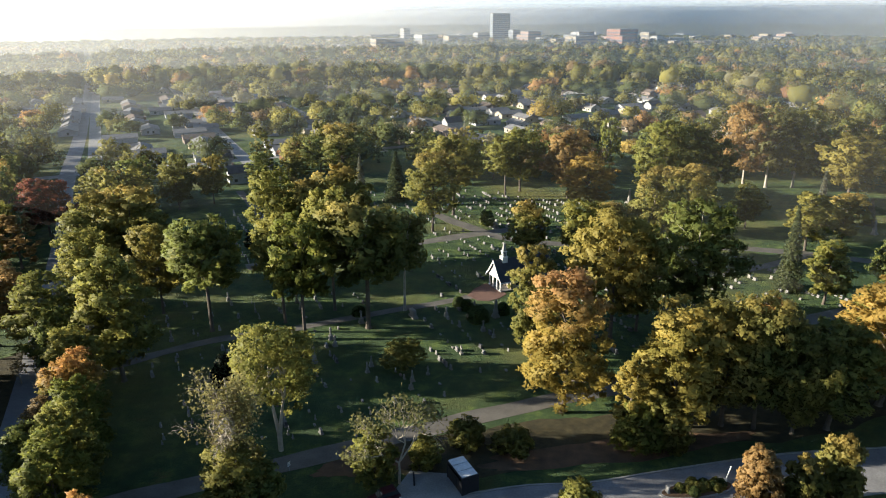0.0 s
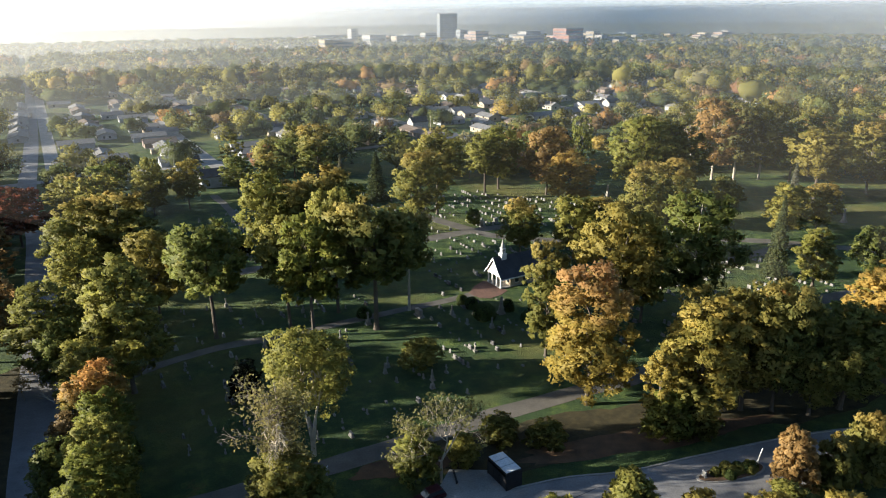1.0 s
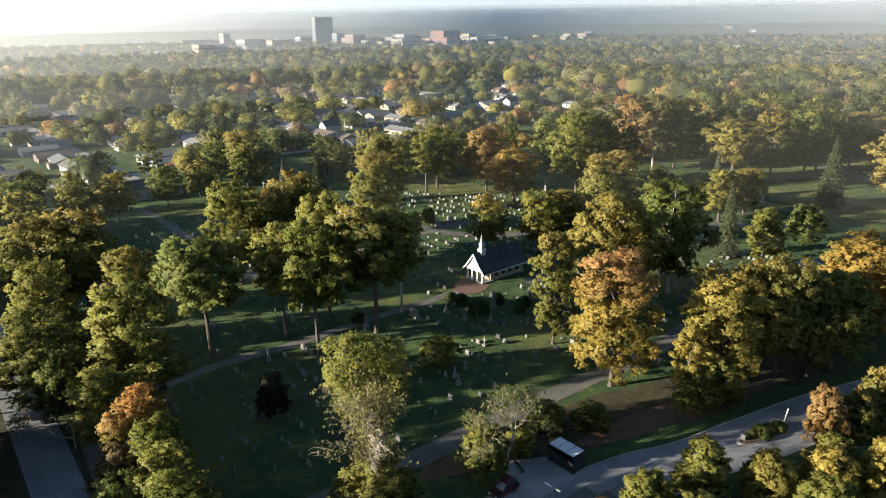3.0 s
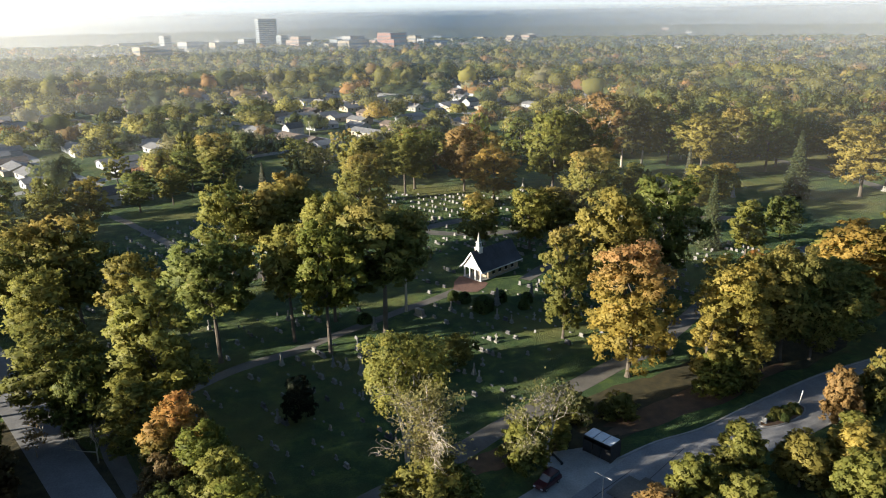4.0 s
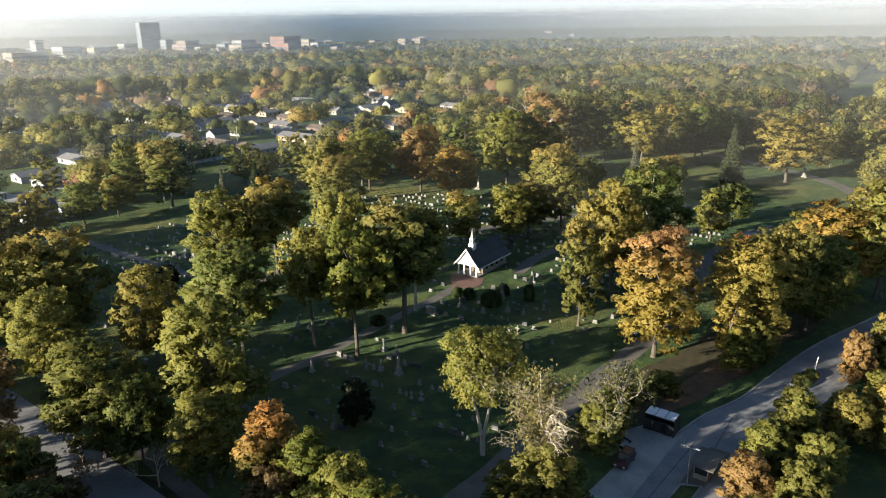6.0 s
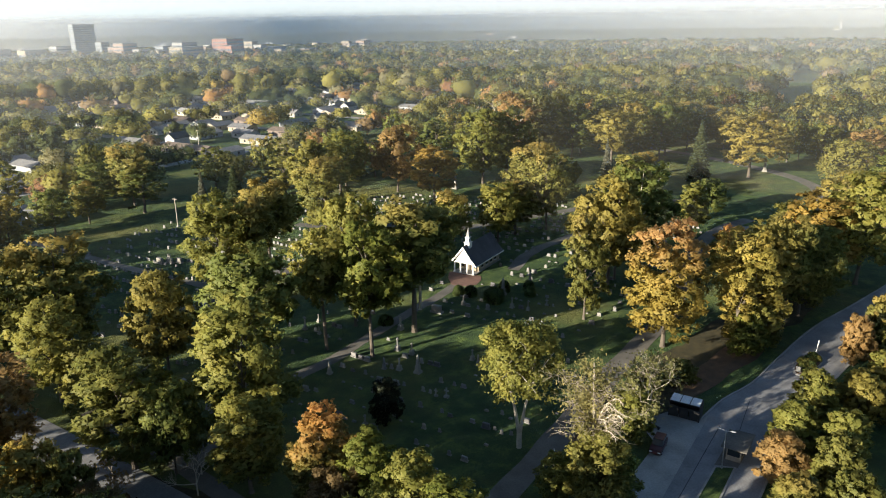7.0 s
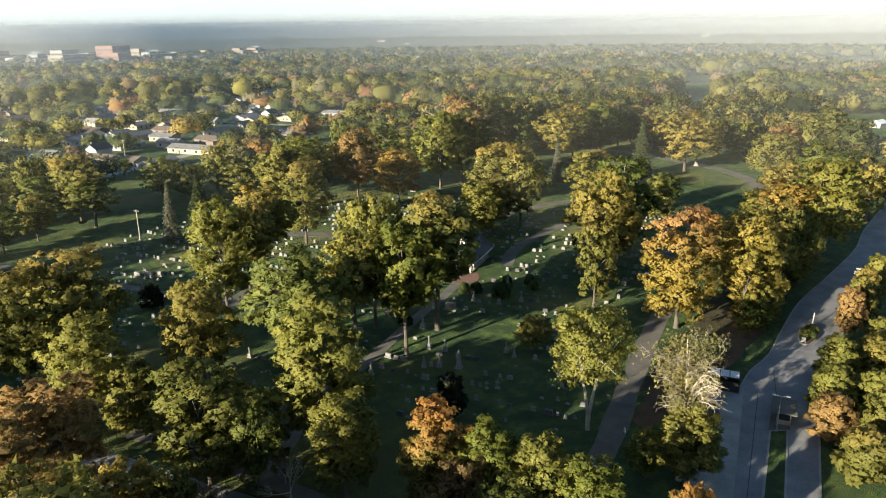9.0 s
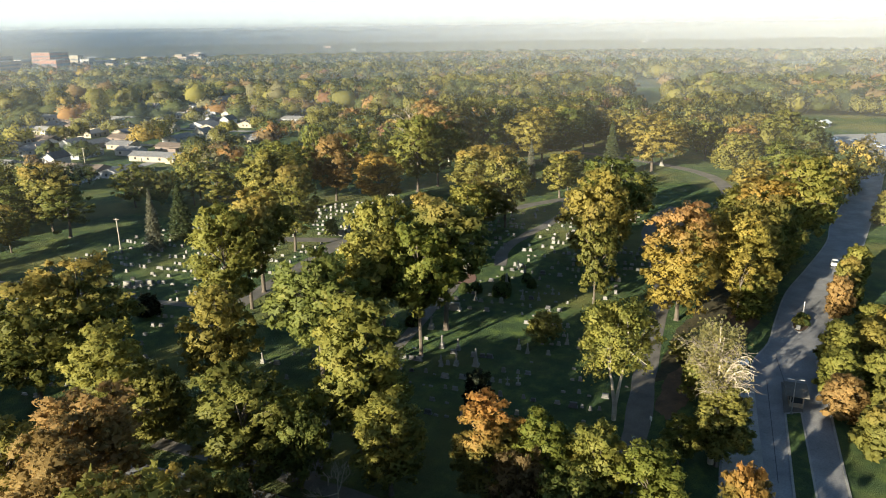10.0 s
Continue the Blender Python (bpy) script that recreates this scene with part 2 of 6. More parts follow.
def strip(name, pts, width, z, mat, kind="structure", label="", category="road", wobble=0.0, thick=0.15):
    """A road or path with its own thickness, along a smooth line."""
    line = smooth_line(pts)
    bm = bmesh.new()
    rows = []
    for i, p in enumerate(line):
        d = (line[min(i + 1, len(line) - 1)] - line[max(i - 1, 0)]).normalized()
        s = Vector((-d.y, d.x, 0))
        wl, wr = (width / 2 + wobble * noise.noise((p.x * 0.11 + o, p.y * 0.11, o)) for o in (0.0, 9.0))
        rows.append([bm.verts.new(v) for v in (p + s * wl + Vector((0, 0, z - thick)), p + s * wl + Vector((0, 0, z)), p - s * wr + Vector((0, 0, z)), p - s * wr + Vector((0, 0, z - thick)))])
    for a, b in zip(rows, rows[1:]):
        for k in range(3):
            bm.faces.new((a[k], a[k + 1], b[k + 1], b[k]))
    bmesh.ops.recalc_face_normals(bm, faces=bm.faces)
    return tagged(part(name, bm, mat), label, category, "", kind)


def slab(name, pts, z0, z1, mat, label="", category="road", kind="structure", parent=None):
    bm = bmesh.new()
    a = [bm.verts.new((x, y, z0)) for x, y in pts]
    b = [bm.verts.new((x, y, z1)) for x, y in pts]
    bm.faces.new(b)
    n = len(a)
    for i in range(n):
        bm.faces.new((a[i], a[(i + 1) % n], b[(i + 1) % n], b[i]))
    bmesh.ops.recalc_face_normals(bm, faces=bm.faces)
    return tagged(part(name, bm, mat, parent), label, category, "", kind)


# ---- ground, roads, paths ----
bm = bmesh.new()
bmesh.ops.create_grid(bm, x_segments=40, y_segments=40, size=6000)
tagged(part("ground", bm, GRASS), "cemetery lawn and open ground, green with dry patches", "ground", kind="structure")

EDGE_L = [(-90, 60), (-50, 75), (-29, 83.5), (-10, 87.5), (2.2, 90.5), (12, 92.6), (22, 93.2), (36, 96.4), (57, 100.6), (80, 102.6), (113, 106), (139, 111.5), (186, 118.5), (255, 130), (300, 140)]
EDGE_R = [(-84, 43), (-44, 58), (-23, 66.2), (3.4, 76.2), (18, 82), (36, 84.6), (60, 89), (90, 93), (113, 95.6), (145, 100.5), (190, 107.5), (255, 119), (300, 128)]
left, right = smooth_line(EDGE_L), smooth_line(EDGE_R)
slab("road", [(p.x, p.y) for p in left] + [(p.x, p.y) for p in reversed(right)], -0.2, 0.03, ASPHALT, "grey asphalt road along the cemetery edge", "road")
strip("kerb", EDGE_L[4:], 0.35, 0.16, KERB, label="pale concrete kerb along the road", category="kerb", thick=0.3)
strip("kerb", EDGE_R, 0.35, 0.16, KERB, label="pale concrete kerb along the road", category="kerb", thick=0.3)
# paler apron before the waste shelter
slab("apron", [(-60, 71.2), (-29, 83.2), (-10, 90), (-7, 96.6), (0.3, 95.6), (2.4, 90.6), (5, 90.6), (-19, 80.6), (-31, 75.6), (-56, 66)], -0.1, 0.036, CONCRETE, "worn pale concrete apron beside the road", "pavement")
# grass median with kerb and paved head
median = [(-72, 56.0), (-29, 72.4), (-7.2, 80.5), (-4.9, 78.2), (-26.2, 69.8), (-70, 53)]
slab("median_kerb", median, -0.1, 0.15, KERB, "concrete kerb round the road median", "kerb")
slab("median_lawn", [(-71.6, 55.8), (-29, 72.0), (-7.6, 80.0), (-5.4, 78.3), (-26.2, 70.2), (-70, 53.4)], -0.1, 0.19, GRASS, "mown grass on the road median", "grass")
slab("median_head", [(-7.2, 80.6), (4.6, 84.9), (6.0, 81.9), (-4.7, 78.0)], -0.1, 0.14, OLD_ASPHALT, "dark paved head of the median", "pavement")
bm = bmesh.new()
for a, b in (((4.7, 84.2), (15.5, 89.4)), ((-29.6, 74.2), (3.6, 87.3))):
    d = (Vector((*b, 0)) - Vector((*a, 0))).normalized()
    s = Vector((-d.y, d.x, 0)) * 0.07
    vs = [bm.verts.new(Vector((*p, 0.042)) + k * s) for p, k in ((a, 1), (b, 1), (b, -1), (a, -1))]
    bm.faces.new(vs)
bmesh.ops.recalc_face_normals(bm, faces=bm.faces)
tagged(part("lane_marking", bm, SLATE), "dark joint lines in the road surface", "road marking", kind="structure")

strip("drive", [(-95, 70), (-62, 84.5), (-45, 92), (-31, 97.6), (-19.5, 102.3), (-8.1, 107.4), (5.4, 113.2), (16.6, 117.6), (27.3, 121.4), (36, 125), (60, 139), (83, 153), (106, 162), (127, 164)], 4.6, 0.03, OLD_ASPHALT, label="worn grey cemetery drive", wobble=0.5)
strip("drive", [(100, 140), (126, 147), (167, 159), (196, 181), (209, 212), (214, 260), (210, 330)], 6.0, 0.034, OLD_ASPHALT, label="worn grey cemetery drive", wobble=0.6)
strip("path", [(-77.5, 128.5), (-66.6, 138.5), (-53, 147.3), (-41, 150.8), (-27.3, 157.4), (-12.6, 163.7), (2, 169.8), (9, 174)], 3.0, 0.034, OLD_ASPHALT, label="narrow worn path between the graves", category="path", wobble=0.6)
strip("path", [(-88, 158), (-80.5, 138.4), (-76.5, 125), (-71, 108), (-64, 92)], 3.0, 0.038, OLD_ASPHALT, label="narrow worn path between the graves", category="path", wobble=0.5)
strip("path", [(-60, 196), (-38, 206), (-20, 214), (-4.3, 221), (10.3, 228), (22, 232.5), (34, 236)], 5.0, 0.034, OLD_ASPHALT, label="pale gravel cemetery path", category="path", wobble=0.8)
strip("path", [(-5.4, 255), (2, 243.5), (9.6, 234), (20.3, 222), (38, 216), (66, 213), (93, 210), (115, 203), (140, 190)], 4.6, 0.038, OLD_ASPHALT, label="pale gravel cemetery path", category="path", wobble=0.8)
strip("path", [(26, 172), (40, 181), (60, 186), (84, 190), (110, 202)], 3.6, 0.042, OLD_ASPHALT, label="narrow worn path between the graves", category="path", wobble=0.5)
strip("path", [(-88, 292), (-77, 268), (-67.5, 247), (-59, 229), (-50, 211), (-44, 203)], 3.0, 0.046, OLD_ASPHALT, label="pale gravel cemetery path", category="path", wobble=0.8)
strip("street", [(-54, 56), (-72.3, 95), (-80.6, 115), (-92.2, 143), (-99.4, 160), (-117.5, 200), (-137, 243), (-159, 283), (-184, 339), (-219, 420), (-277, 549), (-332, 669), (-420, 860)], 7.6, 0.04, ASPHALT, label="straight residential street", category="street")
def patch(cx, cy, rx, ry, turn):
    """A ragged oval outline."""
    c, s = math.cos(radians(turn)), math.sin(radians(turn))
    out = []
    for a in np.linspace(0, 2 * math.pi, 56, endpoint=False):
        k = 1 + 0.3 * noise.noise((2.2 * math.cos(a) + cx, 2.2 * math.sin(a), cy)) + 0.14 * noise.noise((7 * math.cos(a), 7 * math.sin(a) + cx, cy))
        x, y = rx * k * math.cos(a), ry * k * math.sin(a)
        out.append((cx + c * x - s * y, cy + s * x + c * y))
    return out


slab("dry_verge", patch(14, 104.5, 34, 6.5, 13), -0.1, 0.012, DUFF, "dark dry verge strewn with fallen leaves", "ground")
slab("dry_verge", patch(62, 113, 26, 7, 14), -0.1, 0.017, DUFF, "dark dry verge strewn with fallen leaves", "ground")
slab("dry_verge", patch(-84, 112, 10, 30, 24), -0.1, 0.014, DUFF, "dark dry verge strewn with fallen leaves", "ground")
slab("litter_bed", patch(28, 102, 24, 3.4, 10), -0.1, 0.023, SOIL, "bed of fallen brown leaves by the road", "leaf litter")
slab("litter_bed", patch(-12, 99, 11, 3, 15), -0.1, 0.023, SOIL, "bed of fallen brown leaves by the road", "leaf litter")

# traffic island
isl = thing("traffic_island", pose(39, 91.4, 0, 0, 0, 12), "kerbed planted traffic island in the road", "island")
ring = [(6.4 * math.cos(a) * (1 - 0.1 * math.cos(a)), 2.1 * math.sin(a)) for a in np.linspace(0, 2 * math.pi, 28, endpoint=False)]
slab("kerb", ring, -0.1, 0.16, KERB, parent=isl, category="", kind="")
slab("soil", [(0.93 * x, 0.86 * y) for x, y in ring], -0.1, 0.2, SOIL, parent=isl, category="", kind="")


# ---- trees ----
def leaf_mesh(name, centre, normal, size, mat=None, soft=None):
    """One mesh of many separate leaf sprigs, each a small irregular triangle; soft: normals that round the boughs."""
    n = len(centre)
    normal = normal / np.linalg.norm(normal, axis=1, keepdims=True)
    side = np.cross(normal, rng.normal(size=(n, 3)))
    side /= np.linalg.norm(side, axis=1, keepdims=True)
    up = np.cross(normal, side)
    s = size[:, None]
    k = rng.uniform(0.7, 1.3, (n, 3, 1))
    co = np.stack([centre - side * s * 0.5 * k[:, 0] - up * s * 0.33, centre + side * s * 0.5 * k[:, 1] - up * s * 0.3, centre + up * s * 0.62 * k[:, 2]], 1).reshape(-1, 3)
    me = bpy.data.meshes.new(name)
    me.vertices.add(3 * n)
    me.vertices.foreach_set("co", co.ravel())
    me.loops.add(3 * n)
    me.loops.foreach_set("vertex_index", np.arange(3 * n))
    me.polygons.add(n)
    me.polygons.foreach_set("loop_start", np.arange(n) * 3)
    me.update()
    me.validate()
    if soft is not None:
        soft = soft / np.linalg.norm(soft, axis=1, keepdims=True) + 0.22 * normal
        soft /= np.linalg.norm(soft, axis=1, keepdims=True)
        me.normals_split_custom_set_from_vertices(np.repeat(soft, 3, axis=0))
    if mat:
        me.materials.append(mat)
    return me


# envelope of a crown: radius by height (0 low, 1 top), nominal height, radius, foot of the crown
SHAPES = {
    "round": ((0.35, 0.8, 0.98, 1.0, 0.9, 0.7, 0.34), 24.0, 7.0, 5.0),
    "oval": ((0.4, 0.85, 1.0, 0.97, 0.82, 0.6, 0.26), 26.0, 5.5, 4.0),
    "high": ((0.35, 0.75, 0.95, 1.0, 0.95, 0.75, 0.36), 25.0, 6.5, 9.5),
    "umbrella": ((0.35, 0.8, 1.0, 1.0, 0.9, 0.7, 0.34), 26.0, 7.0, 11.5),
    "spread": ((0.5, 0.95, 1.0, 0.95, 0.82, 0.6, 0.3), 18.0, 8.0, 3.5),
    "low": ((0.75, 1.0, 1.0, 0.92, 0.78, 0.55, 0.28), 12.0, 4.5, 1.0),
    "plume": ((0.62, 0.92, 1.0, 0.97, 0.86, 0.66, 0.3), 28.0, 6.3, 2.6),
    "pyramid": ((0.75, 1.0, 0.95, 0.82, 0.64, 0.42, 0.16), 10.0, 3.4, 0.9),
    "column": ((0.6, 0.9, 1.0, 0.95, 0.8, 0.55, 0.18), 24.0, 3.6, 2.0),
}


def unit(v):
    return v / (np.linalg.norm(v, axis=-1, keepdims=True) + 1e-6)


def crown_data(shape, clumps, per, leaf):
    """Sprigs in clumps, clumps on boughs, boughs round the stem: an uneven outline with gaps."""
    prof, height, radius, foot = SHAPES[shape]
    tall = height - foot
    boughs = 26
    hb = (np.arange(boughs) + rng.uniform(0.1, 0.9, boughs)) / boughs * 0.88 + 0.05
    ab = np.arange(boughs) * 2.399963 + rng.uniform(0, 0.9, boughs)
    rb = np.interp(hb, np.linspace(0, 1, len(prof)), prof)
    db = rb * radius * rng.uniform(0.46, 0.8, boughs)
    cb = np.stack([db * np.cos(ab), db * np.sin(ab), foot + hb * tall], 1)
    sb = radius * rng.uniform(0.30, 0.48, boughs) * (0.6 + 0.4 * rb)
    bi = rng.choice(boughs, clumps, p=(sb ** 2) / (sb ** 2).sum())
    out = unit(cb * (1, 1, 0))
    w = unit(rng.normal(size=(clumps, 3)) + 0.5 * out[bi] + (0, 0, 0.3))
    c = cb[bi] + w * (sb[bi] * rng.uniform(0.5, 1.06, clumps))[:, None] * (1.1, 1.1, 0.72 if tall < 1.6 * radius else 1.0)
    inner = rng.uniform(size=clumps) < 0.12
    c[inner] *= (0.45, 0.45, 1.0)
    c[:, 2] = c[:, 2].clip(foot, height)
    size = radius * rng.uniform(0.085, 0.19, clumps)
    ci = np.repeat(np.arange(clumps), per)
    v = unit(rng.normal(size=(clumps * per, 3)) + 0.4 * w[ci] + (0, 0, 0.2))
    pos = c[ci] + v * (size[ci] * rng.uniform(0.3, 1.2, clumps * per))[:, None] * (1.15, 1.15, 0.8)
    nrm = v + 0.7 * rng.normal(size=v.shape)
    whole = unit((c - (0, 0, foot + 0.42 * tall)) / (radius, radius, 0.6 * tall))
    return c, pos, nrm, leaf * rng.uniform(0.55, 1.4, len(pos)), 0.3 * v + 0.55 * w[ci] + 0.55 * whole[ci]


def trunk_mesh(shape, c, twin=False):
    _, height, radius, foot = SHAPES[shape]
    bm = bmesh.new()
    r0 = 0.0145 * height
    top = Vector((rng.uniform(-0.6, 0.6), rng.uniform(-0.6, 0.6), foot + 0.55 * (height - foot)))
    mid = Vector((0.3 * top.x + rng.uniform(-0.3, 0.3), 0.3 * top.y, foot * 0.75 + 1))
    tube(bm, (0, 0, -0.3), (0, 0, 0.5), r0 * 1.7, r0 * 1.1, 9)
    tube(bm, (0, 0, 0.4), mid, r0 * 1.1, r0 * 0.85, 8)
    tube(bm, mid, top, r0 * 0.85, r0 * 0.3, 7)
    for i in range(0, len(c), max(1, len(c) // 12)):
        e = Vector(c[i])
        f = min(0.95, max(0.0, (e.z - mid.z) / (top.z - mid.z) * 0.6))
        s = mid.lerp(top, f)
        knee = s.lerp(e, 0.5) + Vector((0, 0, 0.12 * (e - s).length))
        tube(bm, s, knee, r0 * 0.38, r0 * 0.25, 5)
        tube(bm, knee, e, r0 * 0.25, r0 * 0.08, 5)
    me = bpy.data.meshes.new("trunk")
    bm.to_mesh(me)
    bm.free()
    return me


def conifer_data(per, leaf, height=20.0, radius=3.8):
    n = per
    h = rng.uniform(0, 1, n) ** 1.25
    tier = np.round(h * 15) / 15 + rng.normal(0, 0.012, n)
    a = rng.uniform(0, 2 * math.pi, n)
    bough = 0.82 + 0.18 * np.cos(9 * a + 40 * np.round(h * 15))
    f = np.sqrt(rng.uniform(0.12, 1, n))
    d = radius * (1 - tier).clip(0.02) ** 0.85 * bough * f
    z = 0.8 + tier * (height - 0.8) - 0.28 * d + rng.normal(0, 0.12, n)
    pos = np.stack([d * np.cos(a), d * np.sin(a), z.clip(0.3, height)], 1)
    nrm = np.stack([0.5 * np.cos(a), 0.5 * np.sin(a), np.ones(n)], 1) + 0.55 * rng.normal(size=(n, 3))
    return pos, nrm, leaf * rng.uniform(0.6, 1.3, n)


CROWNS = {}


def crown_set(detail, clumps, per, leaf, seeds):
    for shape in [k for k in SHAPES if detail != "dense" or k not in ("low", "pyramid", "spread")]:
        for k in range(seeds):
            c, p, n, s, soft = crown_data(shape, clumps, per, leaf * (0.75 if shape in ("low", "column", "pyramid") else 1.0))
            CROWNS[shape, detail, k] = (leaf_mesh("crown", p, n, s, LEAF["green"], soft), trunk_mesh(shape, c))


crown_set("dense", 420, 38, 0.57, 3)
crown_set("near", 290, 34, 0.68, 3)
crown_set("mid", 112, 23, 0.98, 3)
for detail, per, leaf in (("near", 6400, 0.55), ("mid", 2200, 0.9)):
    p, n, s = conifer_data(per, leaf)
    bm = tube(bmesh.new(), (0, 0, -0.3), (0, 0, 18), 0.32, 0.05, 7)
    me = bpy.data.meshes.new("trunk")
    bm.to_mesh(me)
    bm.free()
    for k in range(3):
        CROWNS["conifer", detail, k] = (leaf_mesh("crown", p, n, s, LEAF["needle"]), me)
SHAPES["conifer"] = (None, 20.0, 3.8, 1.0)

WORDS = {"green": "green", "fresh": "fresh green", "olive": "olive green", "lime": "yellow-green", "yellow": "bright yellow", "orange": "orange", "amber": "amber yellow", "gold": "golden yellow, pinkish at the top,",
         "green_orange": "dark green, orange-topped", "olive_orange": "olive, orange-topped", "fire": "orange-red and green", "red": "dark red", "rust": "rusty tan",
         "brown": "brown, thinning", "grey": "grey-green, thinning", "needle": "dark green", "blue_needle": "grey-blue", "dark": "blackish green", "box": "dark green"}
FORM = {"round": "broad round-crowned tree", "oval": "tall oval-crowned tree", "high": "tall tree with a bare lower trunk", "umbrella": "high-crowned tree with a long bare trunk", "spread": "wide spreading tree", "low": "small tree leafy almost to the ground", "column": "slender upright tree", "pyramid": "young pyramidal tree", "plume": "tall full-crowned tree", "conifer": "conical conifer"}
PLANTED = []


def tree(x, y, h, r, shape, colour, detail="near", bark=None, group="cemetery trees", where="autumn", turn=None):
    k = len(PLANTED)
    if detail == "near" and y < 132 and -76 < x < 76 and (shape, "dense", 0) in CROWNS:
        detail = "dense"
    r *= 1.15 if detail != "mid" and shape not in ("low", "pyramid", "conifer") else 1.0
    crown, trunk = CROWNS[shape, detail, k % 3]
    _, hn, rn, _ = SHAPES[shape]
    m = pose(x, y, 0, 0, 0, (k * 137.5) % 360 if turn is None else turn) @ Matrix.Diagonal((r / rn, r / rn * (0.94 + 0.12 * ((k * 7) % 5) / 4), h / hn, 1))
    size = "tall" if h > 22 else "middling" if h > 12 else "low"
    e = thing("conifer" if shape == "conifer" else "tree", m, f"{WORDS[colour]} {where} {FORM[shape]}, {size}", "tree", group)
    for name, me, mat in (("trunk", trunk, bark or BARK), ("crown", crown, LEAF[colour])):
        if not me.materials:
            me.materials.append(mat)
        o = part(name, me, None, e)
        o.material_slots[0].link = "OBJECT"
        o.material_slots[0].material = mat
    PLANTED.append((x, y, r))
    return e


# ---- trees of the cemetery, each where it stands ----
tree(-135, 228, 20, 7.5, "round", "red")
tree(-97, 184, 26, 7.5, "round", "olive_orange")
tree(-87, 185, 26.5, 7.5, "round", "olive_orange")
tree(-72, 162, 23.5, 5.8, "round", "amber")
tree(-56.5, 151.5, 28, 7.0, "high", "green")
tree(-50, 196, 28.5, 7.0, "round", "lime")
tree(-42, 199, 26, 6.5, "high", "olive_orange")
tree(-33, 207, 28, 7.5, "high", "olive_orange")
tree(-33.5, 147, 29, 6.5, "high", "fresh")
tree(-19.4, 152.6, 31, 9.0, "high", "green_orange", turn=20)
tree(-11.2, 163, 25, 5.6, "umbrella", "green_orange", bark=PALE_BARK)
tree(-29, 163.5, 31, 6.0, "umbrella", "lime")
tree(-40, 156, 26.5, 6.0, "umbrella", "lime")
tree(2.5, 252, 29.5, 8.5, "high", "olive")
tree(-5, 231, 27, 7.5, "round", "olive_orange")
tree(24, 200, 18, 5.6, "round", "green_orange")
tree(37, 146, 30.5, 8.0, "round", "amber")
tree(44, 150, 25, 6.0, "round", "lime")
tree(17.5, 135, 26.5, 4.2, "plume", "olive_orange")
tree(20.9, 114.3, 29.5, 6.7, "plume", "gold")
tree(59, 155, 29, 8.8, "round", "green", bark=PALE_BARK)
tree(91.5, 175.5, 23, 4.4, "conifer", "needle")
tree(96, 165, 17.5, 4.6, "oval", "lime")
tree(146, 248, 29, 9.5, "high", "amber")
tree(83, 262, 33, 9.5, "round", "lime")
tree(97, 263, 32, 9.5, "round", "olive")
tree(53, 254, 21, 8.5, "round", "orange")
tree(80, 226, 24, 8.2, "round", "olive_orange")
tree(61, 197, 28, 7.5, "round", "olive_orange")
tree(135.5, 291, 33, 9.5, "round", "grey", bark=PALE_BARK)
tree(147, 291, 32, 9.0, "round", "olive", bark=PALE_BARK)
tree(127, 294, 34, 9.5, "round", "rust", bark=PALE_BARK)
tree(-12.6, 93.4, 9.5, 3.5, "low", "lime")
tree(-4.5, 98, 5.5, 2.8, "low", "lime")
tree(2.5, 103.5, 5.2, 3.2, "low", "olive")
tree(10.5, 101.5, 4.6, 3.4, "low", "olive")
tree(-9.6, 131.4, 6.5, 3.6, "spread", "olive")
tree(42, 109, 24, 6.5, "round", "yellow")
tree(38, 104.5, 22.5, 5.5, "oval", "yellow")
tree(49, 109.5, 24, 6.8, "round", "amber")
tree(54.5, 108.5, 25, 6.2, "round", "green_orange")
tree(60.5, 106.5, 20.5, 5.8, "round", "olive")
tree(67.5, 108, 21.5, 5.6, "oval", "green")
tree(30.8, 103.5, 17.5, 2.7, "column", "yellow")
tree(31.5, 101.5, 9, 4.0, "low", "fresh")
tree(36, 102, 10, 4.5, "low", "olive")
tree(-64.1, 104, 18.5, 4.2, "oval", "fire")
tree(-60.3, 97, 17.5, 3.8, "oval", "fresh")
tree(-58.5, 89.5, 17.5, 3.9, "oval", "lime")
tree(-57, 82.5, 16.5, 4.0, "oval", "fresh")
tree(-66, 97, 13.5, 3.4, "round", "brown")
tree(-64.8, 90, 13, 3.6, "round", "green")
tree(-84.5, 134, 20.5, 6.6, "round", "olive")
tree(-79.3, 128.5, 15.5, 4.8, "spread", "green")
tree(-67.3, 127.5, 29, 6.0, "oval", "lime")
tree(-71.0, 117.0, 17, 4.4, "oval", "lime")
tree(-91.5, 165, 20.5, 5.6, "round", "lime")
tree(-86.5, 158, 13, 4.4, "low", "olive")
# south of the road
tree(17.2, 78.6, 10.6, 4.0, "pyramid", "lime", group="roadside trees")
tree(34, 72.6, 10.1, 4.4, "pyramid", "yellow", group="roadside trees")
tree(25.4, 74.6, 9.5, 4.2, "pyramid", "amber", group="roadside trees")
tree(39.5, 77.4, 8.1, 3.5, "pyramid", "lime", group="roadside trees")
tree(27, 65.5, 11.2, 4.4, "pyramid", "lime", group="roadside trees")
tree(45.2, 85.6, 11.5, 3.3, "pyramid", "rust", group="roadside trees")
tree(5.4, 75.2, 9.9, 4.0, "pyramid", "lime", group="roadside trees")
tree(57.6, 86.8, 12.3, 3.7, "pyramid", "olive_orange", group="roadside trees")
tree(10, 69.4, 9.6, 4.0, "pyramid", "lime", group="roadside trees")
tree(-2.6, 72.4, 8.4, 3.7, "pyramid", "rust", group="roadside trees")
tree(0.5, 65.5, 10.6, 4.0, "pyramid", "olive", group="roadside trees")
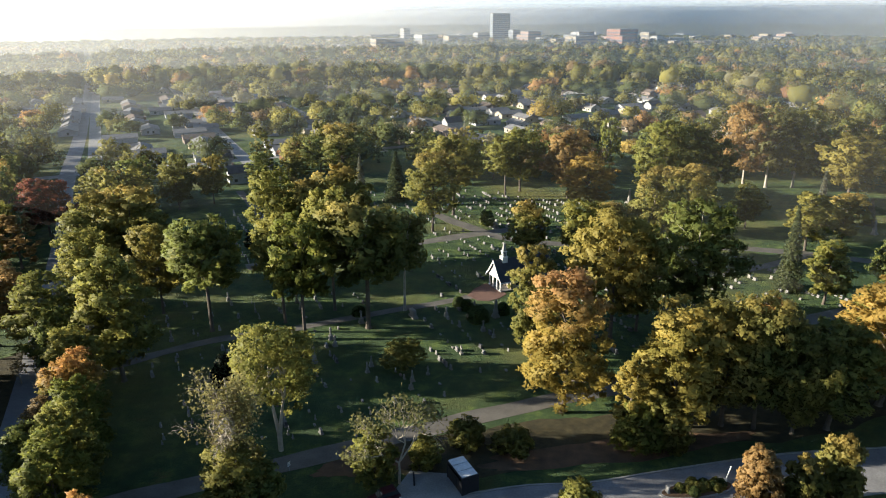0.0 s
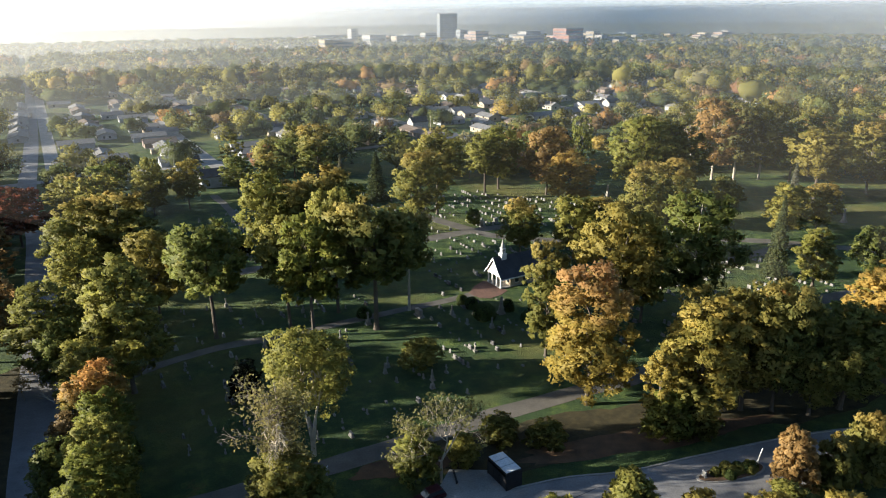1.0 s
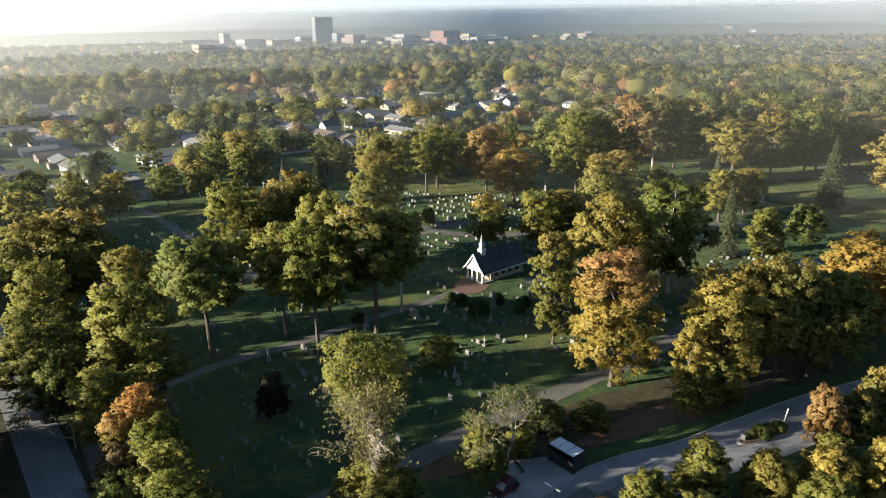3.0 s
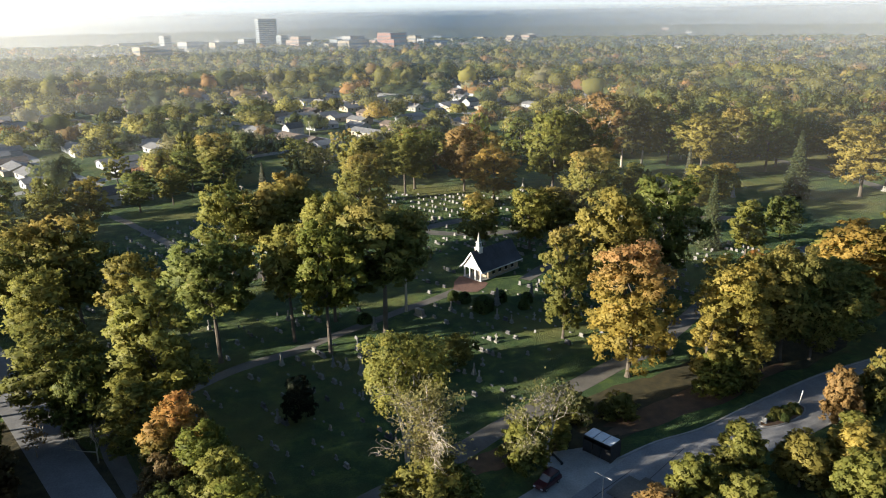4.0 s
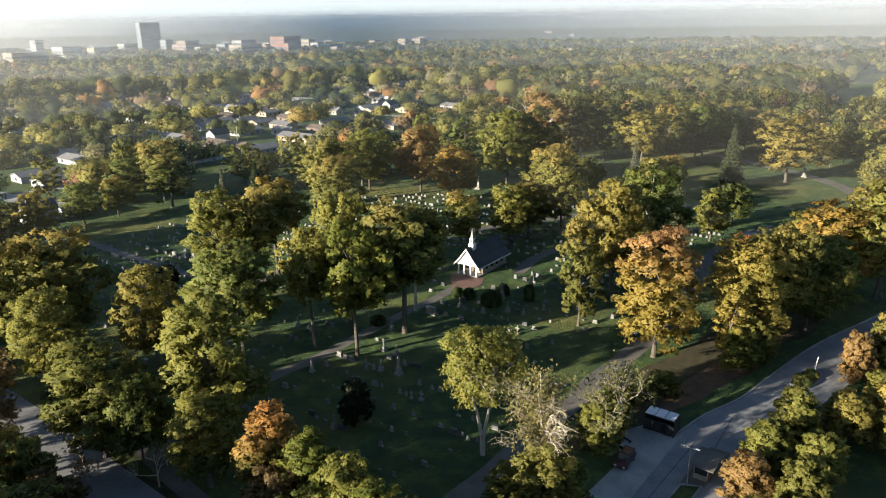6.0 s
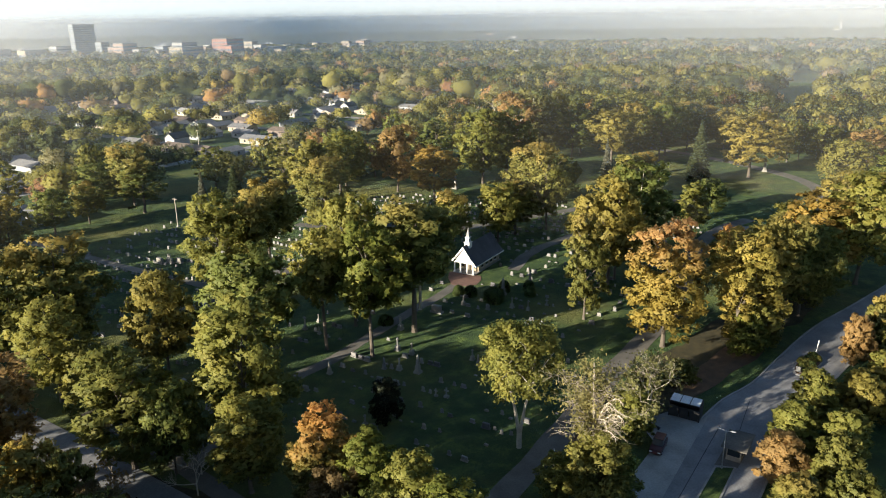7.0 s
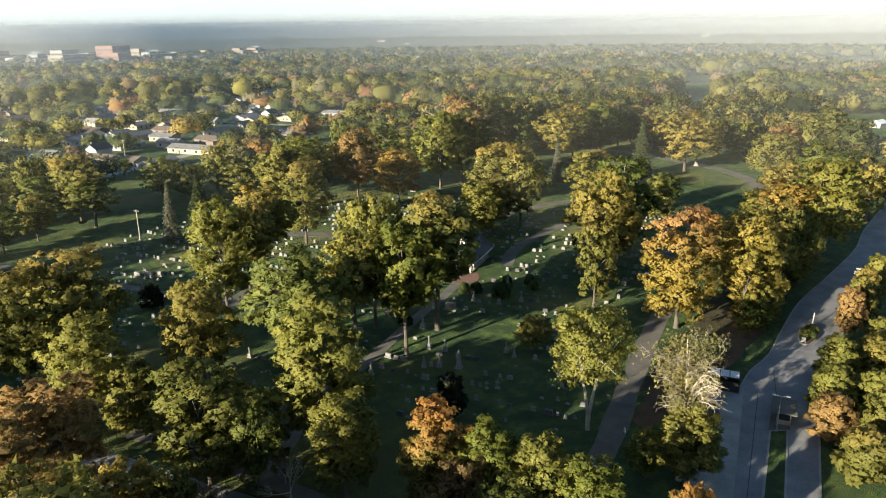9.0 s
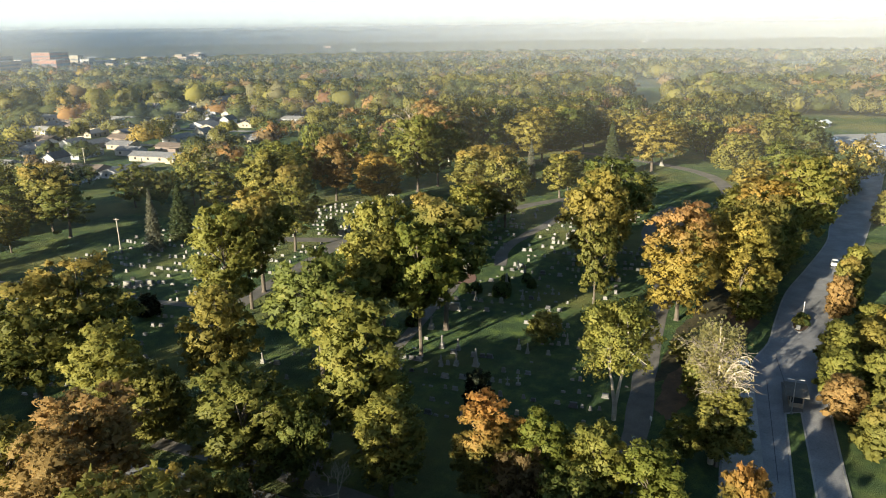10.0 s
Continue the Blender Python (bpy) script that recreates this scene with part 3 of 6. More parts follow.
tree(-12, 64.5, 9.5, 3.9, "pyramid", "olive_orange", group="roadside trees")
tree(-8, 59, 11.2, 4.2, "pyramid", "olive", group="roadside trees")
tree(51.5, 85.0, 10.1, 3.1, "pyramid", "olive_orange", group="roadside trees")
tree(75, 89, 11.2, 3.7, "pyramid", "lime", group="roadside trees")
tree(43, 70, 11.2, 4.6, "pyramid", "yellow", group="roadside trees")
tree(147, 97, 12.3, 4.2, "pyramid", "olive_orange", group="roadside trees")
tree(-49, 73, 13.4, 3.9, "pyramid", "fire", group="roadside trees")
# added west of the street, mostly out of view, to shade it and the lawn
tree(-100, 104, 19.5, 7.0, "round", "olive")
tree(-113, 112, 24, 8.0, "round", "olive")
tree(-112, 84, 23, 8.0, "round", "green")
tree(-119, 98, 25, 8.5, "round", "green")
tree(-108, 122, 17, 6.5, "round", "olive_orange")
tree(-104, 94, 19.5, 6.6, "round", "olive")
tree(-97, 87, 18.5, 6.6, "round", "green")
# east and north
tree(39.5, 196, 19, 6.0, "round", "lime")
tree(49, 199, 18.5, 6.5, "round", "olive_orange")
tree(188, 205, 28, 11.5, "round", "amber")
tree(177, 262, 28, 9.0, "round", "olive_orange")
tree(189, 256, 27, 9.0, "round", "green")
tree(201, 262, 29, 9.5, "round", "lime")
tree(112, 208, 19, 5.5, "oval", "lime")
tree(126, 213, 17, 5.5, "round", "olive_orange")
tree(103, 232, 15, 5.0, "round", "olive")
tree(158, 286, 24, 8.0, "round", "green")
tree(221, 264, 24, 8.5, "round", "green")
tree(233, 250, 21, 7.5, "round", "amber")
tree(246, 226, 17, 7.5, "round", "orange")
tree(204, 170, 19, 9.5, "spread", "olive")
tree(266, 170, 25, 9.0, "round", "olive")
tree(284, 190, 20, 8.0, "round", "amber")
tree(262, 205, 15, 6.5, "round", "green")
tree(240, 268, 22, 8.0, "round", "olive_orange")
tree(204, 299, 28, 11.5, "round", "lime")
tree(250, 285, 22, 10, "round", "olive_orange")
tree(264, 268, 20, 9, "round", "amber")
tree(216, 287, 25, 10.5, "round", "green")
tree(190, 296, 27, 7.5, "round", "green")
tree(172, 294, 29, 8.0, "round", "olive", bark=PALE_BARK)
tree(232, 300, 26, 10.5, "round", "olive")
tree(240, 182, 19, 7.0, "round", "rust")
tree(193, 147, 20, 7.5, "round", "green")
tree(153, 130, 18, 6.5, "round", "orange")
tree(176, 134, 19, 7.5, "round", "green")
tree(164, 214, 26, 6.6, "conifer", "needle")
tree(130, 235.5, 19, 3.6, "conifer", "blue_needle")
tree(147.5, 235, 9.5, 2.8, "conifer", "blue_needle")
tree(81.5, 116, 25.5, 7.8, "plume", "orange")
tree(92.5, 109.5, 29.5, 9.0, "round", "lime")
tree(86, 124, 20, 6.5, "round", "olive")
tree(149, 143, 18, 7.0, "round", "amber")
tree(106, 133, 13, 6.5, "spread", "green")
tree(120, 176, 13, 5.5, "spread", "green")
tree(72, 120, 13, 5.0, "low", "dark")
tree(66, 130, 16, 4.5, "oval", "fire")
tree(-33.5, 268, 20, 4.0, "conifer", "blue_needle")
tree(-20, 275, 19.5, 6.0, "conifer", "needle")
tree(-47, 318, 24, 8.5, "round", "olive_orange")
tree(-58, 322, 18, 7.5, "round", "green")
tree(-92.5, 271, 19, 5.5, "round", "yellow")
tree(-103, 262, 18, 6.0, "round", "olive")
tree(-78, 293, 16, 5.5, "round", "green")
tree(-66, 301, 15, 5.0, "round", "olive_orange")
tree(31, 288, 25.5, 8.5, "round", "lime")
tree(49, 276, 27.5, 8.0, "round", "rust")
tree(24, 279, 24, 7.5, "high", "olive")
tree(-103, 144, 20.5, 6.4, "round", "rust")
tree(-108.5, 138, 20, 6.4, "round", "rust")
tree(-111.5, 150, 17.5, 6.4, "round", "amber")
tree(-94.5, 121.5, 13.5, 3.4, "low", "olive")
tree(-98.5, 127, 13.5, 5.2, "low", "yellow")
tree(-92, 114, 11.5, 4.0, "low", "brown")
tree(-44, 122.3, 8.5, 2.9, "low", "dark")
tree(-62, 214, 6, 3.0, "low", "dark")
tree(14, 236, 6, 2.4, "low", "green")

# cars, houses and lots keep free of trees; last two gaps admit sun to the rust trees
CLEAR = [(x, y, 9.0) for x, y in ((-159, 283), (-172, 311), (-184, 339), (-201, 380), (-219, 420))] + [(-133, 146, 20.0), (-160, 147, 16.0)]
LAWNS = [(43, 428, 15), (-4, 402, 17), (10, 385, 14), (40, 410, 12), (-92, 300, 24), (-130, 318, 22), (-115, 290, 10), (250, 130, 22), (590, 425, 55), (300, 128, 40), (15, 180, 30), (-20, 150, 16), (-25, 130, 22), (5, 155, 22), (-42, 150, 12), (150, 225, 36), (185, 215, 30), (-60, 245, 32), (-75, 275, 22), (20, 240, 26), (10, 225, 16), (70, 215, 16), (100, 200, 22), (110, 160, 16), (-5, 118, 22), (-45, 105, 14),
         (-14, 370, 16), (-20, 345, 14), (-27, 322, 12), (-34, 292, 15), (30, 425, 14), (5, 405, 15), (125, 262, 22), (104, 300, 15), (116, 293, 14), (84, 303, 14), (150, 270, 18), (330, 145, 62), (410, 175, 60), (440, 120, 60), (560, 440, 40), (690, 470, 50), (-20, 300, 20), (30, 305, 10), (60, 180, 16), (-50, 130, 14), (-5, 205, 18), (40, 170, 14)]
LAWNS += [(-120 + 0.885 * d, 40 + 0.467 * d, 30) for d in range(590, 960, 60)] + [(-120 + 0.95 * d, 40 + 0.31 * d, 60) for d in range(1150, 1500, 80)]
LAWNS += [(2, 435, 15), (47, 442, 13), (74, 438, 13), (45, 485, 14), (48, 496, 12), (80, 522, 15), (62, 505, 13), (104, 512, 12), (92, 470, 12), (120, 525, 12), (150, 530, 10), (30, 512, 10)]
lawn_xy = np.array(LAWNS, float)


def road_gap(x, y):
    """True where a road, the street or the open land beside it must stay clear."""
    if x > -50 and 56 < y < 108 + 0.11 * (x - 100) and x < 330 and y < 104 + 0.12 * max(0, x - 60):
        return True
    s = (x + 97) * 0.9075 + (y - 160) * 0.42
    return abs(s + 2.2) < 9.5 and y > 60


def by_street(x, y):
    """The block of houses that lies open along the street."""
    s = (x + 97) * 0.9075 + (y - 160) * 0.42
    return -12 < s < 80 and 285 < y < 640


def free(x, y, r, pad=0.75):
    if road_gap(x, y) or ((lawn_xy[:, 0] - x) ** 2 + (lawn_xy[:, 1] - y) ** 2 < lawn_xy[:, 2] ** 2).any():
        return False
    return all((x - a) ** 2 + (y - b) ** 2 > (pad * (r + c)) ** 2 for a, b, c in PLANTED) and all((x - a) ** 2 + (y - b) ** 2 > (r * 0.7 + c) ** 2 for a, b, c in CLEAR)


def cemetery(x, y):
    """The burial ground, where every tree is set singly."""
    return -95 < x < 232 and 85 < y < 300 + 0.1 * x and y > 0.36 * (x - 60) + 85


def in_view(x, y):
    """The part of the country that the flight looks over."""
    d = math.hypot(x + 60, y - 20)
    a = math.degrees(math.atan2(x + 60, y - 20))
    return d > 60 and -46 < a < 96


# ---- houses ----
ROOFS = [rough_material(n, d, l, 1.5, 0.85) for n, d, l in (("grey_shingle", (0.120, 0.120, 0.124), (0.192, 0.192, 0.196)), ("brown_shingle", (0.104, 0.080, 0.064), (0.168, 0.132, 0.108)), ("pale_shingle", (0.152, 0.150, 0.148), (0.224, 0.218, 0.212)), ("dark_shingle", (0.036, 0.038, 0.044), (0.064, 0.066, 0.072)))]
SIDING = [rough_material(n, d, l, 1.0, 0.75, relief=0.15) for n, d, l in (("white_siding", (0.288, 0.288, 0.284), (0.384, 0.380, 0.368)), ("cream_siding", (0.304, 0.280, 0.232), (0.384, 0.356, 0.296)), ("grey_siding", (0.240, 0.248, 0.264), (0.336, 0.344, 0.360)), ("brick_wall", (0.144, 0.112, 0.096), (0.208, 0.164, 0.140)), ("tan_siding", (0.288, 0.240, 0.176), (0.376, 0.320, 0.248)))]
COLOUR = ["white", "cream", "grey", "brick", "tan"]
ROOF_WORD = ["grey", "brown", "pale grey", "dark"]


def house(kind, w, l, h, rise, wall, roof, chimney, wing):
    """A gabled house: walls, roof with eaves, windows, door, chimney."""
    e = thing("house", None, f"small {COLOUR[wall]} house with a {ROOF_WORD[roof]} shingle gable roof", "house", "houses of the neighbourhood")
    bm = bmesh.new()
    prism(bm, [(-w / 2, 0), (w / 2, 0), (w / 2, h), (0, h + rise), (-w / 2, h)], -l / 2, l / 2)
    if wing:
        box(bm, (-w / 2 - 3.2, -l / 2 + 1, 0), (-w / 2, -l / 2 + 6.5, h - 0.4))
    part("wall", bm, SIDING[wall], e)
    bm = bmesh.new()
    s = rise / (w / 2)
    o = 0.5
    prism(bm, [(-w / 2 - o, h - o * s), (0, h + rise + 0.02), (w / 2 + o, h - o * s), (w / 2 + o, h - o * s + 0.22), (0, h + rise + 0.26), (-w / 2 - o, h - o * s + 0.22)], -l / 2 - 0.5, l / 2 + 0.5)
    if wing:
        box(bm, (-w / 2 - 3.5, -l / 2 + 0.7, h - 0.4), (-w / 2 - o - 0.02, -l / 2 + 6.8, h - 0.18))
    rf = part("roof", bm, ROOFS[roof], e)
    if chimney:
        part("chimney", boxed((w / 5, l / 5, h), (w / 5 + 0.8, l / 5 + 0.8, h + rise + 0.9)), SIDING[3], rf)
    for x, y, turn in ((w / 2, -l / 4, 0), (w / 2, l / 4, 0), (-w / 2, l / 4, 0), (-1.6, -l / 2, 1), (1.6, -l / 2, 1), (0.0, l / 2, 1)):
        lo, hi = ((x - 0.06, y - 0.7, 1.0), (x + 0.06, y + 0.7, 2.3)) if not turn else ((x - 0.6, y - 0.06, 1.0), (x + 0.6, y + 0.06, 2.3))
        part("window", boxed(lo, hi), GLASS, e)
    part("door", boxed((w / 2 - 0.05, -0.5, 0), (w / 2 + 0.07, 0.5, 2.05)), SLATE, e)
    return e


def put_house(kind_ob, x, y, turn):
    CLEAR.append((x, y, 7.5))
    return copy_thing(kind_ob, pose(x, y, 0.05, 0, 0, turn) @ Matrix.Scale(0.98, 4))


KINDS = [house(0, 9.5, 15, 3.0, 1.9, 0, 0, True, False), house(1, 10.5, 18, 2.9, 1.7, 3, 1, False, True), house(2, 8, 11, 5.2, 2.6, 0, 3, True, False),
         house(3, 10.5, 17, 3.0, 1.8, 4, 0, False, True), house(4, 8.5, 12, 3.1, 2.4, 1, 2, True, False), house(5, 11, 19, 2.9, 1.7, 2, 2, False, False)]
for k in KINDS[:1]:
    k.matrix_basis = pose(48, 462, 0.05, 0, 0, GRID)
    CLEAR.append((48, 462, 9))
for k, (x, y, turn) in zip(KINDS[1:], ((71, 456, 0), (5, 456, 90), (46, 508, 90), (-17, 433, 0), (92, 489, 90))):
    k.matrix_basis = pose(x, y, 0.05, 0, 0, GRID + turn)
    CLEAR.append((x, y, 8))
put_house(KINDS[2], -92, 309, GRID + 90)
for k, (x, y) in enumerate(((-160, 346), (-176, 380), (-192, 416), (-211, 463), (-239, 518), (-285, 617), (-188, 450), (-215, 539), (-158, 437), (-268, 686), (-195, 522), (-153, 453), (-165, 380))):
    put_house(KINDS[(5, 3, 5, 0)[k % 4]], x, y, GRID + (90 if k % 3 else 0))
put_house(KINDS[0], -81, 318, GRID)
put_house(KINDS[4], 10.4, 363, GRID + 90)
for k, (x, y) in enumerate(((70, 520), (84, 546), (104, 558), (9, 615), (-26, 624), (107, 608), (87, 637), (138, 524), (141, 544), (161, 549), (189, 586), (42, 701), (-106, 696), (-160, 461), (22, 530), (34, 556), (116, 500), (60, 578))):
    put_house(KINDS[(1, 3, 5, 1, 4, 3)[k % 6]], x, y, GRID + (90 if k % 3 else 0))
for row in range(-7, 16):
    for col in range(0, 17):
        p = Vector((-140, 330, 0)) + V * (row * 31 + (row // 2) * 9) - U * (col * 20.5 + rng.uniform(-2.5, 2.5))
        if not in_view(p.x, p.y) or p.y < 318 or p.x > 330 or rng.uniform() < 0.13 or (p.y < 395 and p.x > -60) or (p.x > 150 and p.y < 440):
            continue
        if any((p.x - a) ** 2 + (p.y - b) ** 2 < (7 + c) ** 2 for a, b, c in CLEAR) or any((p.x - a) ** 2 + (p.y - b) ** 2 < (6 + c * 0.6) ** 2 for a, b, c in PLANTED) or math.hypot(p.x + 60, p.y - 20) > 820:
            continue
        put_house(KINDS[int(rng.choice(6, p=[0.1, 0.27, 0.05, 0.25, 0.1, 0.23]))], p.x, p.y, GRID + (0, 90, 180, 270)[int(rng.integers(0, 4))] + rng.uniform(-3, 3))
for k in range(-3, 8):
    a = Vector((-140, 330, 0)) + V * (k * 71 + 46)
    if k != -2:
        strip("street", [(a.x, a.y), (a.x - U.x * 220, a.y - U.y * 220), (a.x - U.x * 480, a.y - U.y * 480)], 7.0, 0.035, CONCRETE, label="pale concrete residential street", category="street")
strip("street", [(-190, 318), (-100, 362), (0, 405), (110, 462), (230, 520)], 7.0, 0.03, CONCRETE, label="pale concrete residential street", category="street")

# ---- woods round the cemetery: trees one by one, then joined woods ----
MIX = ["olive", "olive", "green", "green", "lime", "olive_orange", "green_orange", "yellow", "orange", "rust", "fresh", "red", "needle"]
MIXP = np.array([6, 6, 5, 5, 4.0, 3.0, 2, 1.0, 0.4, 0.7, 2.0, 0.1, 1.0])
MIXP = MIXP / MIXP.sum()
# trees west of the street; those out of view are added for their shade
for k in range(900):
    x, y = rng.uniform(-250, -104), rng.uniform(20, 330)
    r = rng.uniform(5.0, 7.5)
    if len(PLANTED) < 228 and not (by_street(x, y) and k % 8) and free(x, y, r, 0.8):
        tree(x, y, rng.uniform(16, 21) if x > -140 else rng.uniform(19, 27), r, str(rng.choice(["round", "oval"])), str(rng.choice(["olive", "green", "rust", "olive_orange", "lime", "red"], p=[0.32, 0.24, 0.12, 0.18, 0.12, 0.02])), "mid", group="trees round the cemetery")
# mostly unseen trees, added to throw shade over the street and lawn
for k in range(200):
    x, y = rng.uniform(-150, -78), rng.uniform(40, 118)
    if len(PLANTED) < 254 and (x < -118 or y < 84) and free(x, y, 6, 0.75):
        tree(x, y, rng.uniform(18, 22) if x < -116 else rng.uniform(14, 17), rng.uniform(5.0, 6.5), "round", str(rng.choice(["olive", "green", "rust"])), "mid", group="trees round the cemetery")
tries = 0
while len(PLANTED) < 345 and tries < 9000:
    tries += 1
    d = math.sqrt(rng.uniform(70 ** 2, 400 ** 2))
    a = rng.uniform(-44, 92)
    x, y = -60 + d * math.sin(radians(a)), 20 + d * math.cos(radians(a))
    inner = cemetery(x, y)
    if inner or (by_street(x, y) and rng.uniform() < 0.93) or (y > 335 and x < 200) or (x < -70 and y > 275 and rng.uniform() < 0.7) or (x > -95 and y < 90) or (x < -62 and y < 135):
        continue
    r = rng.uniform(5.0, 8.0)
    if not free(x, y, r, 0.7):
        continue
    c = str(rng.choice(MIX, p=MIXP))
    if c == "needle":
        tree(x, y, rng.uniform(15, 22), rng.uniform(3.5, 5), "conifer", c, "mid", group="trees round the cemetery")
    else:
        tree(x, y, rng.uniform(15, 24), r, str(rng.choice(["round", "spread", "round", "oval"])), c, "mid", group="trees round the cemetery")

# joined woods further out, crown by crown
FAR = [str(k) for k in ("green", "olive", "lime", "yellow", "orange", "rust", "red", "needle", "pale")]
FARP = np.array([8.0, 8.5, 3.0, 0.3, 0.6, 1.5, 0.12, 0.8, 1.2])
FARP = FARP / FARP.sum()
TINTS = np.array([TINT[k] for k in FAR])


def woods(name, lo, hi, want, core, heart, clumps, cards, size, label):
    """Many crowns in one mesh; each has a lumpy outline of its own and one tint, darkened in its heart."""
    spots = []
    cell = {}
    tries = 0
    clear = np.array(CLEAR)
    pl = np.array(PLANTED)
    while len(spots) < want and tries < want * 9:
        tries += 1
        d = math.sqrt(rng.uniform(lo ** 2, hi ** 2))
        a = rng.uniform(-42, 88)
        x, y = -60 + d * math.sin(radians(a)), 20 + d * math.cos(radians(a))
        r = rng.uniform(6.5, 11.5) * (1.0 if d < 560 else 1.24)
        g = (int(x // (15.0 if d < 560 else 18.0)), int(y // (15.0 if d < 560 else 18.0)))
        if cell.get(g, 0) > 0 or road_gap(x, y) or cemetery(x, y):
            continue
        if ((lawn_xy[:, 0] - x) ** 2 + (lawn_xy[:, 1] - y) ** 2 < lawn_xy[:, 2] ** 2).any() or ((clear[:, 0] - x) ** 2 + (clear[:, 1] - y) ** 2 < (clear[:, 2] + 0.35 * r) ** 2).any():
            continue
        if ((pl[:, 0] - x) ** 2 + (pl[:, 1] - y) ** 2 < (0.75 * (pl[:, 2] + r)) ** 2).any():
            continue
        town = x < 260 and y > 330 and d < 720
        if by_street(x, y) and rng.uniform() < 0.8:
            continue
        if town and rng.uniform() < (0.87 if x < 190 and y < 600 else 0.7):
            continue
        cell[g] = 1
        spots.append((x, y, r, rng.uniform(8.5, 14) if town else rng.uniform(14, 21) * (0.75 + r / 32)))
    s = np.array(spots)
    n = len(s)
    # solid lumpy heart of each crown
    bm = bmesh.new()
    bmesh.ops.create_icosphere(bm, subdivisions=core, radius=1)
    u = np.array([v.co[:] for v in bm.verts])
    tri = np.array([[v.index for v in f.verts] for f in bm.faces])
    bm.free()

    def lumps(v, k):
        ph = s[k, :2] * (0.37, 0.53)
        return 1 + 0.13 * np.sin(v @ (2.9, 1.3, 2.1) + ph[:, 0]) + 0.11 * np.sin(v @ (-3.7, 4.1, 3.0) + ph[:, 1]) + 0.09 * np.sin(v @ (6.3, -5.2, 4.4) + ph.sum(1))
    ki = np.repeat(np.arange(n), len(u))
    v0 = np.tile(u, (n, 1))
    f0 = lumps(v0, ki) * heart
    mid = np.stack([s[:, 0], s[:, 1], 0.53 * s[:, 3]], 1)
    half = np.stack([s[:, 2], s[:, 2], 0.46 * s[:, 3]], 1)
    co = mid[ki] + v0 * half[ki] * f0[:, None]
    faces = (tri[None] + (np.arange(n) * len(u))[:, None, None]).reshape(-1, 3)
    # clumps of sprigs that make its outline
    clump_of = np.repeat(np.arange(n), clumps)
    w = rng.normal(size=(n * clumps, 3)) + (0, 0, 0.45)
    w[:, 2] = np.where(w[:, 2] < -0.4, -w[:, 2], w[:, 2])
    w = unit(w)
    cc = mid[clump_of] + w * half[clump_of] * (lumps(w, clump_of) * rng.uniform(0.62, 0.9, len(w)))[:, None]
    ci = np.repeat(np.arange(n * clumps), cards)
    ti = clump_of[ci]
    v = unit(rng.normal(size=(len(ci), 3)) + 0.5 * w[ci])
    pos = cc[ci] + v * (s[ti, 2] * rng.uniform(0.10, 0.33, len(ci)))[:, None]
    flat = unit(v + 0.5 * rng.normal(size=v.shape))
    side = unit(np.cross(flat, rng.normal(size=flat.shape)))
    up = np.cross(flat, side)
    wide = (size * rng.uniform(0.6, 1.35, len(ci)))[:, None]
    sprig = np.stack([pos - side * wide * 0.5 - up * wide * 0.33, pos + side * wide * 0.5 - up * wide * 0.3, pos + up * wide * 0.62], 1).reshape(-1, 3)
    allco = np.concatenate([co, sprig])
    allco[:, 2] = allco[:, 2].clip(0.4)
    idx = np.concatenate([faces, len(co) + np.arange(len(sprig)).reshape(-1, 3)])
    me = bpy.data.meshes.new(name)
    me.vertices.add(len(allco))
    me.vertices.foreach_set("co", allco.ravel())
    me.loops.add(idx.size)
    me.loops.foreach_set("vertex_index", idx.ravel())
    me.polygons.add(len(idx))
    me.polygons.foreach_set("loop_start", np.arange(len(idx)) * 3)
    me.update()
    soft = unit(0.12 * v + 0.9 * w[ci])
    me.normals_split_custom_set_from_vertices(np.concatenate([v0, np.repeat(soft, 3, axis=0)]))
    kind = TINTS[rng.choice(len(FAR), n, p=FARP)] * rng.uniform(0.84, 1.14, (n, 1))
    # heart tint cut to 0.85: the crown's inner shade put into its colour
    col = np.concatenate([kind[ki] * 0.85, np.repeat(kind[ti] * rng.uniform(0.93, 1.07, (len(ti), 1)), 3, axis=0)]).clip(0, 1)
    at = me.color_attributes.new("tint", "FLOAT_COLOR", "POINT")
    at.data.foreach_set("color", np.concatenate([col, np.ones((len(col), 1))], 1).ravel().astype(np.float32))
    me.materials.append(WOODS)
    return tagged(part(name, me, None), label, "trees", kind="stuff")


WOODS = tint_material("far_woods")
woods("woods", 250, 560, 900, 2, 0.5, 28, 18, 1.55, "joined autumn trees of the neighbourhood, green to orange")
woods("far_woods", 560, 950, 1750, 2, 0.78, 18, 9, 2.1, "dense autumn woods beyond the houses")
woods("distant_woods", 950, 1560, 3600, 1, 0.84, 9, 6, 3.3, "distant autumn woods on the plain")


def land(r):
    """The country rises gently towards the horizon."""
    f = np.clip((r - 1700) / 3000, 0, 1)
    return 34 * f * f * (3 - 2 * f)


